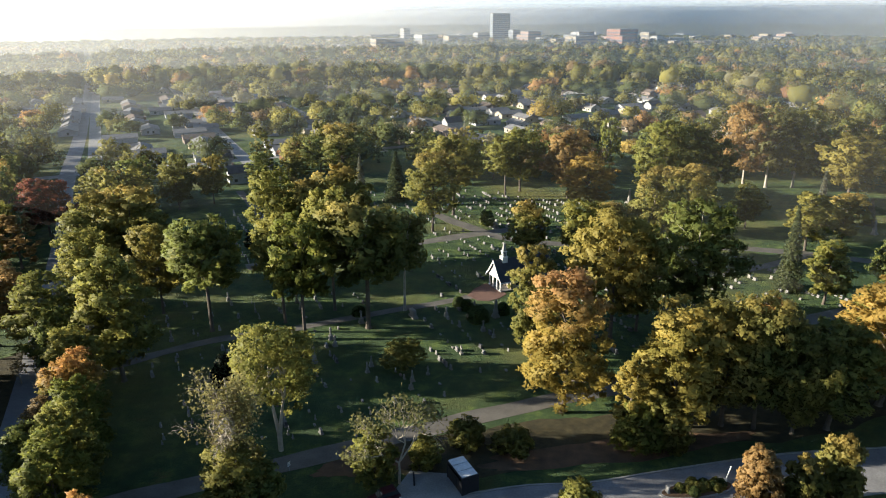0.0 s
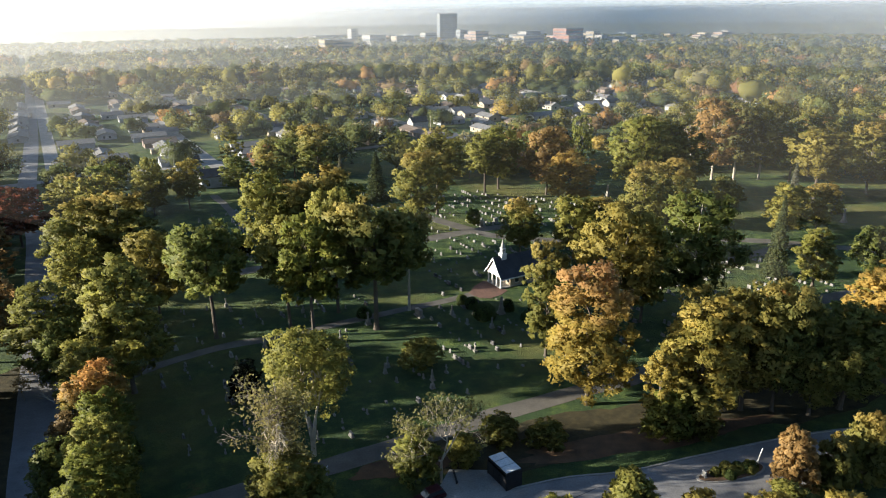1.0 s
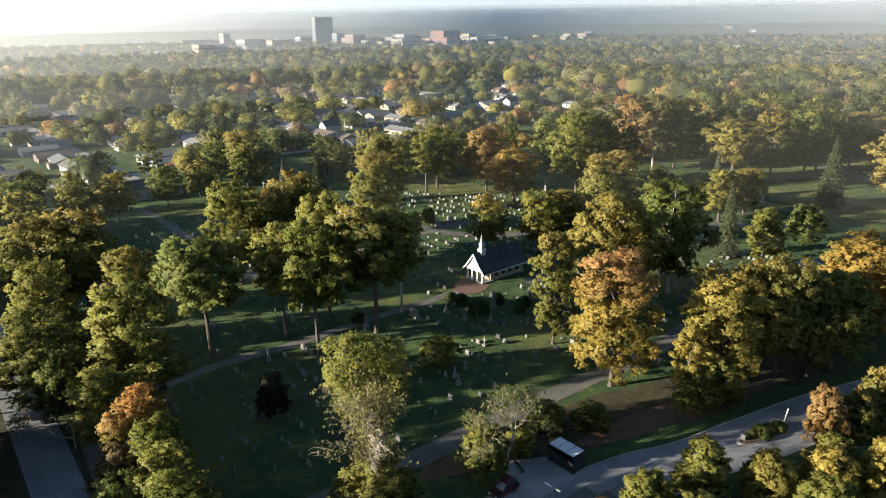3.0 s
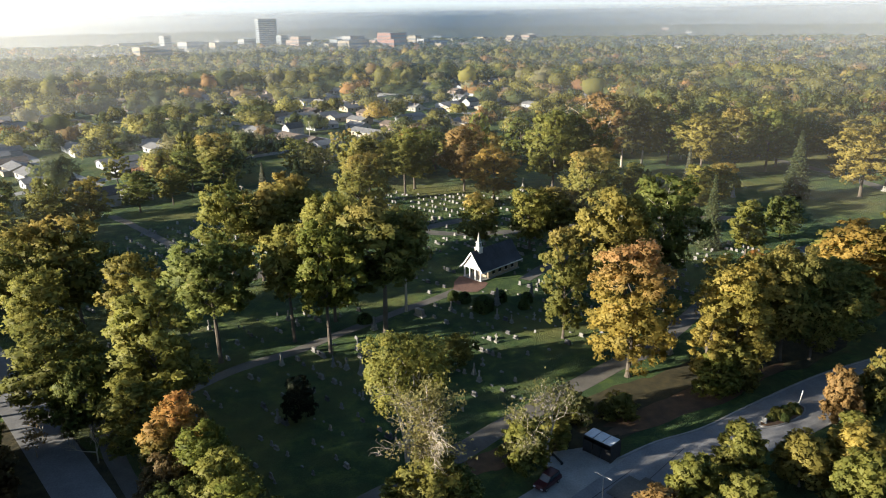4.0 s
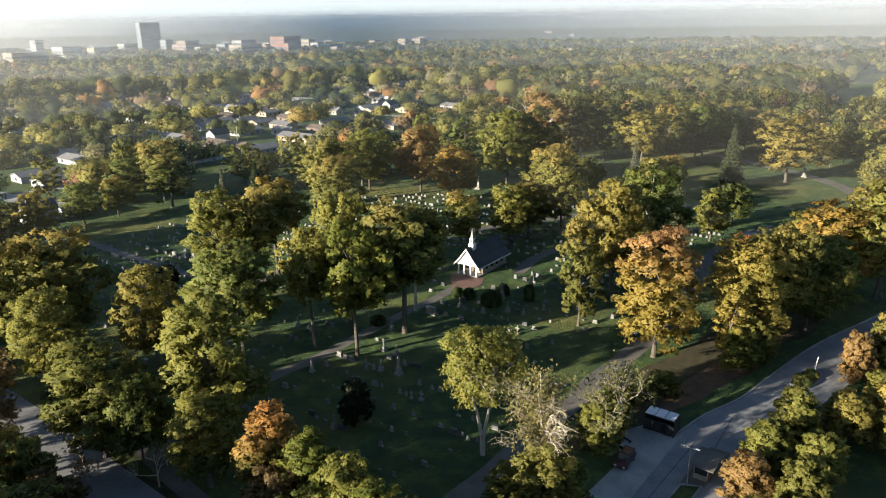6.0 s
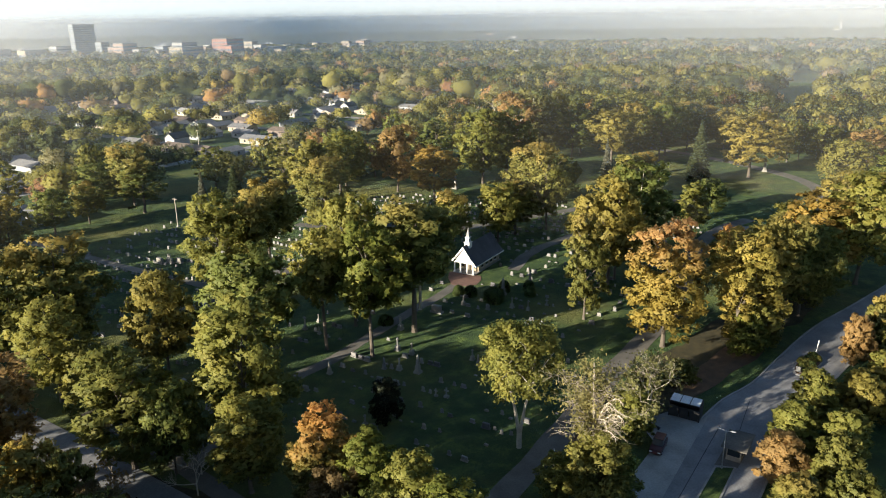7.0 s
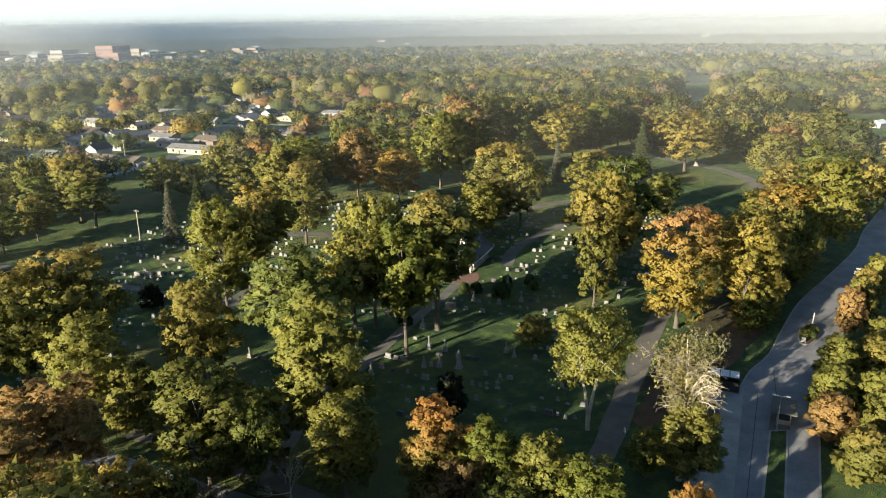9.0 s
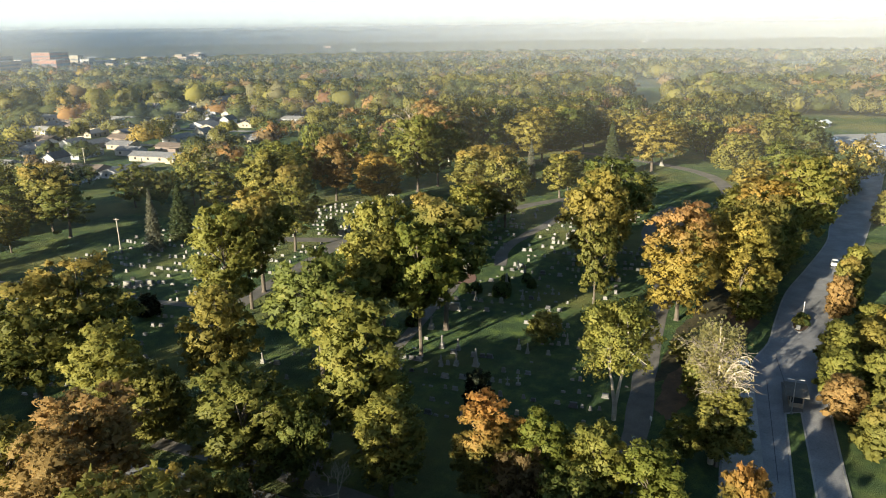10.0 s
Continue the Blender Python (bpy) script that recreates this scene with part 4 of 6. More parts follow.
def canopy(name, lo, hi, cols, growth, label):
    """The wooded plain out to the horizon: one sheet of domed crowns."""
    rad = [lo]
    while rad[-1] < hi:
        rad.append(rad[-1] * (1 + growth))
    rad = np.array(rad)
    ang = np.radians(np.linspace(-48, 98, cols))
    R, A = np.meshgrid(rad, ang, indexing="ij")
    X, Y = -60 + R * np.sin(A), 20 + R * np.cos(A)
    size = 13.0
    gx, gy = np.floor(X / size), np.floor(Y / size)
    best = np.full(X.shape, 1e9)
    seed = np.zeros(X.shape)

    def rnd(i, j, k):
        v = np.sin(i * 127.1 + j * 311.7 + k * 74.7) * 43758.5453
        return v - np.floor(v)
    for di in (-1, 0, 1):
        for dj in (-1, 0, 1):
            i, j = gx + di, gy + dj
            cx, cy = (i + rnd(i, j, 1)) * size, (j + rnd(i, j, 2)) * size
            d2 = (X - cx) ** 2 + (Y - cy) ** 2
            near = d2 < best
            best = np.where(near, d2, best)
            seed = np.where(near, rnd(i, j, 3), seed)
    dome = np.sqrt(np.clip(1 - best / (size * 0.78) ** 2, 0, 1))
    tall = 7 + 10 * ((seed * 17.3) % 1)
    Z = 0.4 + tall * dome
    # open town blocks and fields among the trees
    gap = (np.sin(X / 190 + 1.3) * np.sin(Y / 150 + 0.4) + 0.5 * np.sin(X / 57 + Y / 83)) > 0.98
    town = (((X - 170) / 430) ** 2 + ((Y - 1560) / 260) ** 2) < 1
    Z = np.where(gap, 0.3, Z)
    Z = np.where(town & ((seed * 7.7) % 1 > 0.35), 0.3, Z)
    Z = Z + land(R) * (1 + 0.08 * np.sin(A * 5.0 + 1.0))
    n, m = X.shape
    co = np.stack([X, Y, Z], -1).reshape(-1, 3)
    idx = np.arange(n * m).reshape(n, m)
    quads = np.stack([idx[:-1, :-1], idx[:-1, 1:], idx[1:, 1:], idx[1:, :-1]], -1).reshape(-1, 4)[:, ::-1]
    me = bpy.data.meshes.new(name)
    me.vertices.add(len(co))
    me.vertices.foreach_set("co", co.ravel())
    me.loops.add(quads.size)
    me.loops.foreach_set("vertex_index", quads.ravel())
    me.polygons.add(len(quads))
    me.polygons.foreach_set("loop_start", np.arange(len(quads)) * 4)
    me.update()
    pick = np.searchsorted(np.cumsum(FARP), (seed.ravel() * 91.7) % 1).clip(0, len(FAR) - 1)
    col = TINTS[pick] * (0.8 + 0.4 * ((seed.ravel() * 53.3) % 1))[:, None]
    open_land = (gap | (town & ((seed * 7.7) % 1 > 0.35))).ravel()
    col[open_land] = (0.17, 0.17, 0.11)
    at = me.color_attributes.new("tint", "FLOAT_COLOR", "POINT")
    at.data.foreach_set("color", np.concatenate([col, np.ones((len(col), 1))], 1).ravel().astype(np.float32))
    me.materials.append(WOODS)
    return tagged(part(name, me, None), label, "trees", kind="stuff")


canopy("wooded_plain", 1500, 4740, 560, 0.0062, "wooded plain of autumn trees reaching the horizon")


# ---- town on the plain ----
CITY = {n: rough_material(n, d, l, 0.2, 0.7, relief=0.0) for n, d, l in (("pale_facade", (0.25, 0.25, 0.245), (0.34, 0.335, 0.325)), ("grey_facade", (0.17, 0.19, 0.21), (0.23, 0.25, 0.27)), ("window_grey", (0.08, 0.095, 0.115), (0.13, 0.145, 0.165)), ("red_facade", (0.22, 0.105, 0.075), (0.29, 0.145, 0.105)), ("cream_facade", (0.25, 0.21, 0.15), (0.31, 0.265, 0.20)), ("pink_facade", (0.24, 0.165, 0.13), (0.30, 0.215, 0.175)))}
CITY_WORD = {"pale_facade": "pale", "grey_facade": "blue-grey", "red_facade": "red brick", "cream_facade": "cream", "pink_facade": "pinkish brick"}


def block(x, y, w, d, h, mat, bands=0, name="building"):
    """A town building: body, roof parapet and window bands."""
    e = thing(name, pose(x, y, float(land(math.hypot(x + 60, y - 20))), 0, 0, 8 if h > 50 else 32), f"{CITY_WORD[mat]} {'high-rise tower' if h > 50 else 'flat-roofed town building'} far off among trees", "building", "far town buildings")
    part("wall", boxed((-w / 2, -d / 2, 0), (w / 2, d / 2, h)), CITY[mat], e)
    part("roof", boxed((-w / 2 - 0.4, -d / 2 - 0.4, h), (w / 2 + 0.4, d / 2 + 0.4, h + 0.9)), ROOFS[2], e)
    for k in range(bands):
        z = 3 + k * (h - 4) / bands
        part("window_band", boxed((-w / 2 + 1.2, -d / 2 - 0.25, z), (w / 2 - 1.2, -d / 2 + 0.1, z + 0.45 * (h - 4) / bands)), CITY["window_grey"], e)
        part("window_band", boxed((-w / 2 - 0.25, -d / 2 + 1.2, z), (-w / 2 + 0.1, d / 2 - 1.2, z + 0.45 * (h - 4) / bands)), CITY["window_grey"], e)
    return e


block(123, 1592, 38, 30, 67, "grey_facade", 16)
block(-94, 1249, 54, 22, 29, "cream_facade", 4)
block(-76, 1500, 15, 16, 40, "pale_facade", 8)
block(-33, 1430, 35, 30, 30, "pale_facade", 3)
block(2, 1500, 43, 20, 21, "pale_facade", 2)
block(60, 1547, 67, 24, 20, "cream_facade", 2)
block(86, 1636, 32, 20, 27, "pale_facade", 4)
block(333, 1371, 46, 34, 39, "red_facade", 6)
block(325, 1332, 33, 30, 28, "red_facade", 3)
block(257, 1369, 53, 30, 27, "cream_facade", 4)
block(270, 1428, 39, 24, 33, "pale_facade", 5)
block(177, 1485, 33, 24, 33, "pink_facade", 5)
block(200, 1461, 24, 20, 22, "pale_facade", 3)
block(160, 1508, 12, 14, 26, "pink_facade", 4)
block(221, 1407, 31, 20, 21, "cream_facade", 3)
block(399, 1436, 18, 20, 31, "cream_facade", 4)
block(409, 1412, 18, 18, 25, "pale_facade", 3)
block(449, 1441, 43, 24, 20, "pale_facade", 2)
block(478, 1388, 42, 20, 16, "pale_facade", 2)
block(152, 1569, 19, 16, 34, "grey_facade", 5)
block(24, 1479, 42, 20, 26, "cream_facade", 2)
block(-153, 1295, 69, 20, 18, "pale_facade", 1)
block(-151, 1897, 85, 20, 17, "pale_facade", 1)
block(-202, 1138, 30, 16, 15, "pale_facade", 1)
# low pale sheds and roofs scattered beyond the woods
for k in range(104):
    a, d = rng.uniform(-34, 90), rng.uniform(1050, 3400)
    if k < 76:
        a, d = rng.uniform(-9, 27), rng.uniform(1300, 2000)
    w = rng.uniform(14, 40)
    block(-60 + d * math.sin(radians(a)), 20 + d * math.cos(radians(a)), w, rng.uniform(12, 26), rng.uniform(9, 19), str(rng.choice(["pale_facade", "pale_facade", "cream_facade", "pink_facade", "grey_facade"])), 2)

# ---- see-through sheets that stand in for distance haze ----
def mist_material(name, amount):
    m, t, b = material(name, 1.0)
    t.nodes.remove(b)
    tr = t.nodes.new("ShaderNodeBsdfTransparent")
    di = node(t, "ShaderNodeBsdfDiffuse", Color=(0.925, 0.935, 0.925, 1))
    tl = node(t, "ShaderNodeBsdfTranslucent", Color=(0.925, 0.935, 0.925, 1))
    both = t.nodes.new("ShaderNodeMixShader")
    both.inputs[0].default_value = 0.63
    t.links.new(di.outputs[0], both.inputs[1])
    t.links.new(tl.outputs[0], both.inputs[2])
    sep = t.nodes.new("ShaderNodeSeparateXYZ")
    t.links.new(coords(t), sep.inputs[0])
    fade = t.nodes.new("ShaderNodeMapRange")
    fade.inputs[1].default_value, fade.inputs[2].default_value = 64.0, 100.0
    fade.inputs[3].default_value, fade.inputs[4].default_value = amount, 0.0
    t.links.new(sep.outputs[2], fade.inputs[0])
    out = t.nodes.new("ShaderNodeMixShader")
    t.links.new(fade.outputs[0], out.inputs[0])
    t.links.new(tr.outputs[0], out.inputs[1])
    t.links.new(both.outputs[0], out.inputs[2])
    t.links.new(out.outputs[0], t.nodes["Material Output"].inputs["Surface"])
    return m


# haze built as added rings, each denser the farther out it stands
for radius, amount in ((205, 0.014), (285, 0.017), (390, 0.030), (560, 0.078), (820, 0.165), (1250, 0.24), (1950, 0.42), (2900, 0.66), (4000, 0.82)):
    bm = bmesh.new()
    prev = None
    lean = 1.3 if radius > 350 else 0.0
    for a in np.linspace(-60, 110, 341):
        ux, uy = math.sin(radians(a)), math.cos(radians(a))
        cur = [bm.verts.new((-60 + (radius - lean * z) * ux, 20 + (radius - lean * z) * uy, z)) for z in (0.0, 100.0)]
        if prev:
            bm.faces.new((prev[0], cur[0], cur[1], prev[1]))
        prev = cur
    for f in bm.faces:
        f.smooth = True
    tagged(part("mist", bm, mist_material("mist", amount)), "see-through ring sheet standing in for distance haze", "mist", kind="stuff")

# hazy sky low over the horizon, all round and far behind everything
m, t, b = material("horizon_sky", 1.0)
em = node(t, "ShaderNodeEmission", Strength=0.40)
sep = t.nodes.new("ShaderNodeSeparateXYZ")
t.links.new(coords(t), sep.inputs[0])
up = t.nodes.new("ShaderNodeMapRange")
up.inputs[1].default_value, up.inputs[2].default_value = 60.0, 220.0
t.links.new(sep.outputs[2], up.inputs[0])
side = t.nodes.new("ShaderNodeMapRange")
side.inputs[1].default_value, side.inputs[2].default_value = -2600.0, 4700.0
t.links.new(sep.outputs[0], side.inputs[0])
height = ramp(t, up.outputs[0], [(0.0, (1.0, 0.99, 0.96)), (1.0, (0.93, 0.97, 1.0))])
round_sky = ramp(t, side.outputs[0], [(0.0, (1.0, 1.0, 0.97)), (0.48, (0.85, 0.94, 0.98)), (1.0, (0.84, 0.86, 0.86))])
t.links.new(blend(t, 1.0, height, round_sky, "MULTIPLY"), em.inputs["Color"])
t.links.new(em.outputs[0], t.nodes["Material Output"].inputs["Surface"])
bm = bmesh.new()
prev = first = None
for a in np.linspace(0, 360, 97)[:-1]:
    x, y = -60 + 4800 * math.sin(radians(a)), 20 + 4800 * math.cos(radians(a))
    cur = [bm.verts.new((x, y, z)) for z in (-5.0, 260.0)]
    if prev:
        bm.faces.new((prev[0], cur[0], cur[1], prev[1]))
    first, prev = first or cur, cur
bm.faces.new((prev[0], first[0], first[1], prev[1]))
tagged(part("backdrop", bm, m), "pale hazy morning sky at the horizon", "sky", kind="structure")

# landmarks on the horizon
tower = thing("water_tower", pose(698, 3525, 22), "pale water tower standing on the horizon", "water tower")
part("shaft", tube(bmesh.new(), (0, 0, 0), (0, 0, 46), 5, 3.5, 10), CITY["pale_facade"], tower)
bm = bmesh.new()
bmesh.ops.create_uvsphere(bm, u_segments=14, v_segments=8, radius=1, matrix=Matrix.Translation((0, 0, 52)) @ Matrix.Diagonal((13, 13, 7, 1)))
part("tank", bm, CITY["pale_facade"], tower)
stack = thing("chimney_stack", pose(2184, 1228, 8), "tall white chimney stack far off among trees", "chimney")
part("shaft", tube(bmesh.new(), (0, 0, 0), (0, 0, 50), 4.0, 2.8, 12), CITY["pale_facade"], stack)
part("base", boxed((-24, -10, 0), (14, 10, 15)), CITY["pale_facade"], stack)
bm = bmesh.new()
for k in range(9):
    f = k / 8
    bmesh.ops.create_icosphere(bm, subdivisions=2, radius=1, matrix=Matrix.Translation((1640 + 80 * f + rng.normal(0, 6), 3960 - 20 * f, 38 + 34 * f + rng.normal(0, 5))) @ Matrix.Diagonal((10 + 5 * f, 10, 8 + 2 * f, 1)))
for v in bm.verts:
    v.co += Vector((0.4, 0, 1)) * 4 * noise.noise(v.co * 0.11)
m, t, b = material("steam", 1.0)
b.inputs["Base Color"].default_value = (0.9, 0.9, 0.9, 1)
tl = node(t, "ShaderNodeBsdfTranslucent", Color=(0.9, 0.9, 0.9, 1))
mx = t.nodes.new("ShaderNodeMixShader")
mx.inputs[0].default_value = 0.45
t.links.new(b.outputs[0], mx.inputs[1])
t.links.new(tl.outputs[0], mx.inputs[2])
t.links.new(mx.outputs[0], t.nodes["Material Output"].inputs["Surface"])
veil = t.nodes.new("ShaderNodeMixShader")
veil.inputs[0].default_value = 0.10
t.links.new(t.nodes.new("ShaderNodeBsdfTransparent").outputs[0], veil.inputs[1])
t.links.new(mx.outputs[0], veil.inputs[2])
t.links.new(veil.outputs[0], t.nodes["Material Output"].inputs["Surface"])
tagged(part("steam", bm, m), "thin white steam plume rising on the horizon", "steam", kind="stuff")


# ---- chapel ----
chapel = thing("chapel", pose(12.8, 177.8, 0.03, 0, 0, GRID - 90), "small white-gabled stone chapel with dark slate roof and white cupola", "chapel")
part("base", boxed((-3.5, -0.3, 0), (3.5, 16.2, 0.25), 0.04), CONCRETE, chapel)
bm = bmesh.new()
prism(bm, [(-3.1, 0.25), (3.1, 0.25), (3.1, 3.3), (0, 7.4), (-3.1, 3.3)], 3.0, 15.9)
part("wall", bm, STONE, chapel, "tan stone walls")
bm = bmesh.new()
prism(bm, [(-4.3, 2.75), (-2.6, 4.45), (0, 7.85), (2.6, 4.45), (4.3, 2.75), (4.3, 2.98), (2.6, 4.72), (0, 8.15), (-2.6, 4.72), (-4.3, 2.98)], -0.7, 16.5)
roof = part("roof", bm, SLATE, chapel, "dark slate roof with flared eaves")
bm = bmesh.new()
for k in range(13):
    for s in (-1, 1):
        f = k / 13
        x, z = 2.6 * f * s, 8.17 - 3.43 * f
        box(bm, (x - 0.05, -0.72, z - 0.03), (x + 0.05, 16.52, z + 0.03))
part("shingle_course", bm, SLATE, roof)
bm = bmesh.new()
prism(bm, [(-3.3, 3.55), (3.3, 3.55), (2.5, 4.35), (0, 7.6), (-2.5, 4.35)], -0.25, 0.0)
part("gable", bm, WHITE, chapel, "white boarded front gable")
for s in (-1, 1):
    bm = bmesh.new()
    prism(bm, [(s * 4.3, 2.6), (s * 2.6, 4.25), (0, 7.6), (0, 8.2), (s * 2.6, 4.78), (s * 4.35, 3.02)], -0.82, -0.70)
    part("bargeboard", bm, WHITE, chapel)
    part("eave_board", boxed((s * 4.32 - 0.06, -0.7, 2.7), (s * 4.32 + 0.06, 16.5, 3.0)), WHITE, chapel)
    part("beam", boxed((s * 3.0 - 0.15, 0.0, 3.2), (s * 3.0 + 0.15, 3.0, 3.55)), WHITE, chapel)
part("lintel", boxed((-3.3, -0.3, 3.2), (3.3, 0.1, 3.56)), WHITE, chapel)
for x in (-3.0, -1.05, 1.05, 3.0):
    bm = boxed((x - 0.17, -0.2, 0.5), (x + 0.17, 0.14, 3.2), 0.03)
    box(bm, (x - 0.26, -0.29, 0.25), (x + 0.26, 0.23, 0.52))
    box(bm, (x - 0.24, -0.27, 3.02), (x + 0.24, 0.21, 3.2))
    part("column", bm, WHITE, chapel)
door = part("door", boxed((-0.95, 2.9, 0.25), (0.95, 2.99, 2.75)), WOOD, chapel, "dark wooden double door")
part("handle", boxed((0.06, 2.84, 1.2), (0.12, 2.9, 1.5)), STEEL, door)
for x in (-2.1, 2.1):
    part("window", boxed((x - 0.5, 2.93, 1.0), (x + 0.5, 2.995, 2.7)), GLASS, chapel)
for s in (-1, 1):
    for y in (5.2, 7.9, 10.6, 13.3):
        w = part("window", boxed((s * 3.1 - 0.06, y - 0.55, 1.0), (s * 3.1 + 0.06, y + 0.55, 2.5)), GLASS, chapel)
        part("sill", boxed((s * 3.1 - 0.1, y - 0.68, 0.86), (s * 3.1 + 0.1, y + 0.68, 1.0)), WHITE, w)
        part("lintel", boxed((s * 3.1 - 0.1, y - 0.68, 2.5), (s * 3.1 + 0.1, y + 0.68, 2.64)), WHITE, w)
cup = part("cupola", box(boxed((-0.8, 1.7, 6.6), (0.8, 3.3, 8.8), 0.04), (-0.55, 1.95, 8.8), (0.55, 3.05, 10.3), 0.03), WHITE, chapel, "white cupola with louvres")
for a in range(4):
    m = Matrix.Translation((0, 2.5, 0)) @ Matrix.Rotation(a * math.pi / 2, 4, "Z")
    bm = bmesh.new()
    for k in range(5):
        box(bm, (-0.36, -0.59, 9.0 + k * 0.24), (0.36, -0.54, 9.14 + k * 0.24))
    bmesh.ops.transform(bm, matrix=m, verts=bm.verts)
    part("louvre", bm, BLACK, cup)
bm = box(boxed((-0.92, 1.58, 8.72), (0.92, 3.42, 8.86)), (-0.68, 1.82, 10.25), (0.68, 3.18, 10.38))
part("cornice", bm, WHITE, cup)
bm = bmesh.new()
bmesh.ops.create_cone(bm, cap_ends=True, segments=4, radius1=0.66, radius2=0.02, depth=2.7, matrix=Matrix.Translation((0, 2.5, 11.73)) @ Matrix.Rotation(math.pi / 4, 4, "Z"))
part("spire", bm, CONCRETE, chapel, "pale grey pointed spire")
slab("forecourt", [(5.0, 172.6), (7.2, 177.6), (10.2, 181.4), (12.0, 180.8), (15.6, 173.4), (13.4, 170.6), (10.4, 168.6), (7.6, 169.2)], -0.1, 0.06, PAVER, "red brick forecourt before the chapel", "pavement")

# ---- gravestones ----
def stone_kind(kind, mat, word):
    e = thing("gravestone" if kind not in ("obelisk", "column", "cross") else "monument", pose(0, 0, -40), "", "gravestone", "gravestones")
    if kind == "tablet":
        part("base", boxed((-0.5, -0.25, -0.1), (0.5, 0.25, 0.22), 0.03), mat, e)
        pts = [(-0.38, 0.22), (0.38, 0.22), (0.38, 0.95)] + [(0.38 * math.cos(a), 0.95 + 0.22 * math.sin(a)) for a in np.linspace(0.3, math.pi - 0.3, 5)] + [(-0.38, 0.95)]
        part("slab", prism(bmesh.new(), pts, -0.09, 0.09), mat, e)
        lab = f"{word} tablet gravestone with a rounded top"
    elif kind == "block":
        part("base", boxed((-0.85, -0.38, -0.1), (0.85, 0.38, 0.25), 0.04), mat, e)
        part("die", boxed((-0.68, -0.24, 0.25), (0.68, 0.24, 1.05), 0.05), mat, e)
        lab = f"{word} block gravestone on a plinth"
    elif kind == "low":
        part("slab", prism(bmesh.new(), [(-0.45, -0.1), (0.45, -0.1), (0.45, 0.25), (0.3, 0.42), (-0.45, 0.34)], -0.22, 0.22), mat, e)
        lab = f"low {word} slant marker in the grass"
    elif kind == "obelisk":
        part("base", box(boxed((-0.75, -0.75, -0.1), (0.75, 0.75, 0.4), 0.04), (-0.58, -0.58, 0.4), (0.58, 0.58, 0.75), 0.03), mat, e)
        part("die", boxed((-0.45, -0.45, 0.75), (0.45, 0.45, 1.75), 0.04), mat, e)
        bm = bmesh.new()
        bmesh.ops.create_cone(bm, cap_ends=True, segments=4, radius1=0.46, radius2=0.26, depth=2.3, matrix=Matrix.Translation((0, 0, 2.9)) @ Matrix.Rotation(math.pi / 4, 4, "Z"))
        bmesh.ops.create_cone(bm, cap_ends=True, segments=4, radius1=0.26, radius2=0.0, depth=0.35, matrix=Matrix.Translation((0, 0, 4.22)) @ Matrix.Rotation(math.pi / 4, 4, "Z"))
        part("shaft", bm, mat, e)
        lab = f"{word} obelisk monument on a stepped base"
    elif kind == "column":
        part("base", box(boxed((-0.6, -0.6, -0.1), (0.6, 0.6, 0.35), 0.04), (-0.45, -0.45, 0.35), (0.45, 0.45, 1.2), 0.04), mat, e)
        part("shaft", tube(bmesh.new(), (0, 0, 1.2), (0, 0, 2.6), 0.24, 0.2, 10), mat, e)
        bm = bmesh.new()
        bmesh.ops.create_uvsphere(bm, u_segments=10, v_segments=7, radius=0.3, matrix=Matrix.Translation((0, 0, 2.78)))
        part("urn", bm, mat, e)
        lab = f"{word} column monument topped by an urn"
    else:
        part("base", boxed((-0.5, -0.35, -0.1), (0.5, 0.35, 0.45), 0.03), mat, e)
        part("cross", box(box(bmesh.new(), (-0.13, -0.12, 0.45), (0.13, 0.12, 2.2), 0.02), (-0.5, -0.11, 1.4), (0.5, 0.11, 1.66), 0.02), mat, e)
        lab = f"{word} stone cross on a block"
    return tagged(e, lab)


MATS = ((MARBLE, "pale marble"), (GRANITE, "grey granite"), (DARK_GRANITE, "dark granite"))
STONES = {(k, i): stone_kind(k, *MATS[i]) for k in ("tablet", "block", "low", "obelisk", "column", "cross") for i in (0, 1)}
STONES["block", 2] = stone_kind("block", *MATS[2])
USED = set()
LAID = []


def grave(kind, i, x, y, s=1.0, turn=0.0, wide=1.0):
    """The first of a kind is moved into place, later ones are copies."""
    m = pose(x, y, 0.0, rng.uniform(-2.5, 2.5), rng.uniform(-2, 2), GRID + 90 + turn) @ Matrix.Diagonal((s * wide, s * wide, s, 1))
    LAID.append((x, y))
    if (kind, i) not in USED:
        USED.add((kind, i))
        STONES[kind, i].matrix_basis = m
        return STONES[kind, i]
    o = copy_thing(STONES[kind, i], pose(0, 0, 0))
    o.matrix_basis = m
    return o


for kind, i, x, y, s in (("obelisk", 0, -29.4, 135.1, 0.95), ("column", 0, -31.9, 138.4, 0.9), ("obelisk", 1, -34.2, 140.6, 0.62), ("block", 1, -37.6, 136.4, 1.0), ("obelisk", 0, -44.4, 145.3, 0.7), ("block", 0, -8.9, 159.0, 1.9)):
    grave(kind, i, x, y, s)
for kind, i, x, y, s in (("column", 0, -21.4, 155.5, 1.1), ("column", 0, -0.7, 159.2, 0.85), ("obelisk", 0, -17.4, 130.5, 0.6), ("column", 0, -16.9, 133.2, 0.8), ("obelisk", 0, -7.8, 126.6, 0.62), ("cross", 0, -4.7, 129.4, 0.9), ("obelisk", 0, 11.5, 158.5, 1.1)):
    grave(kind, i, x, y, s)
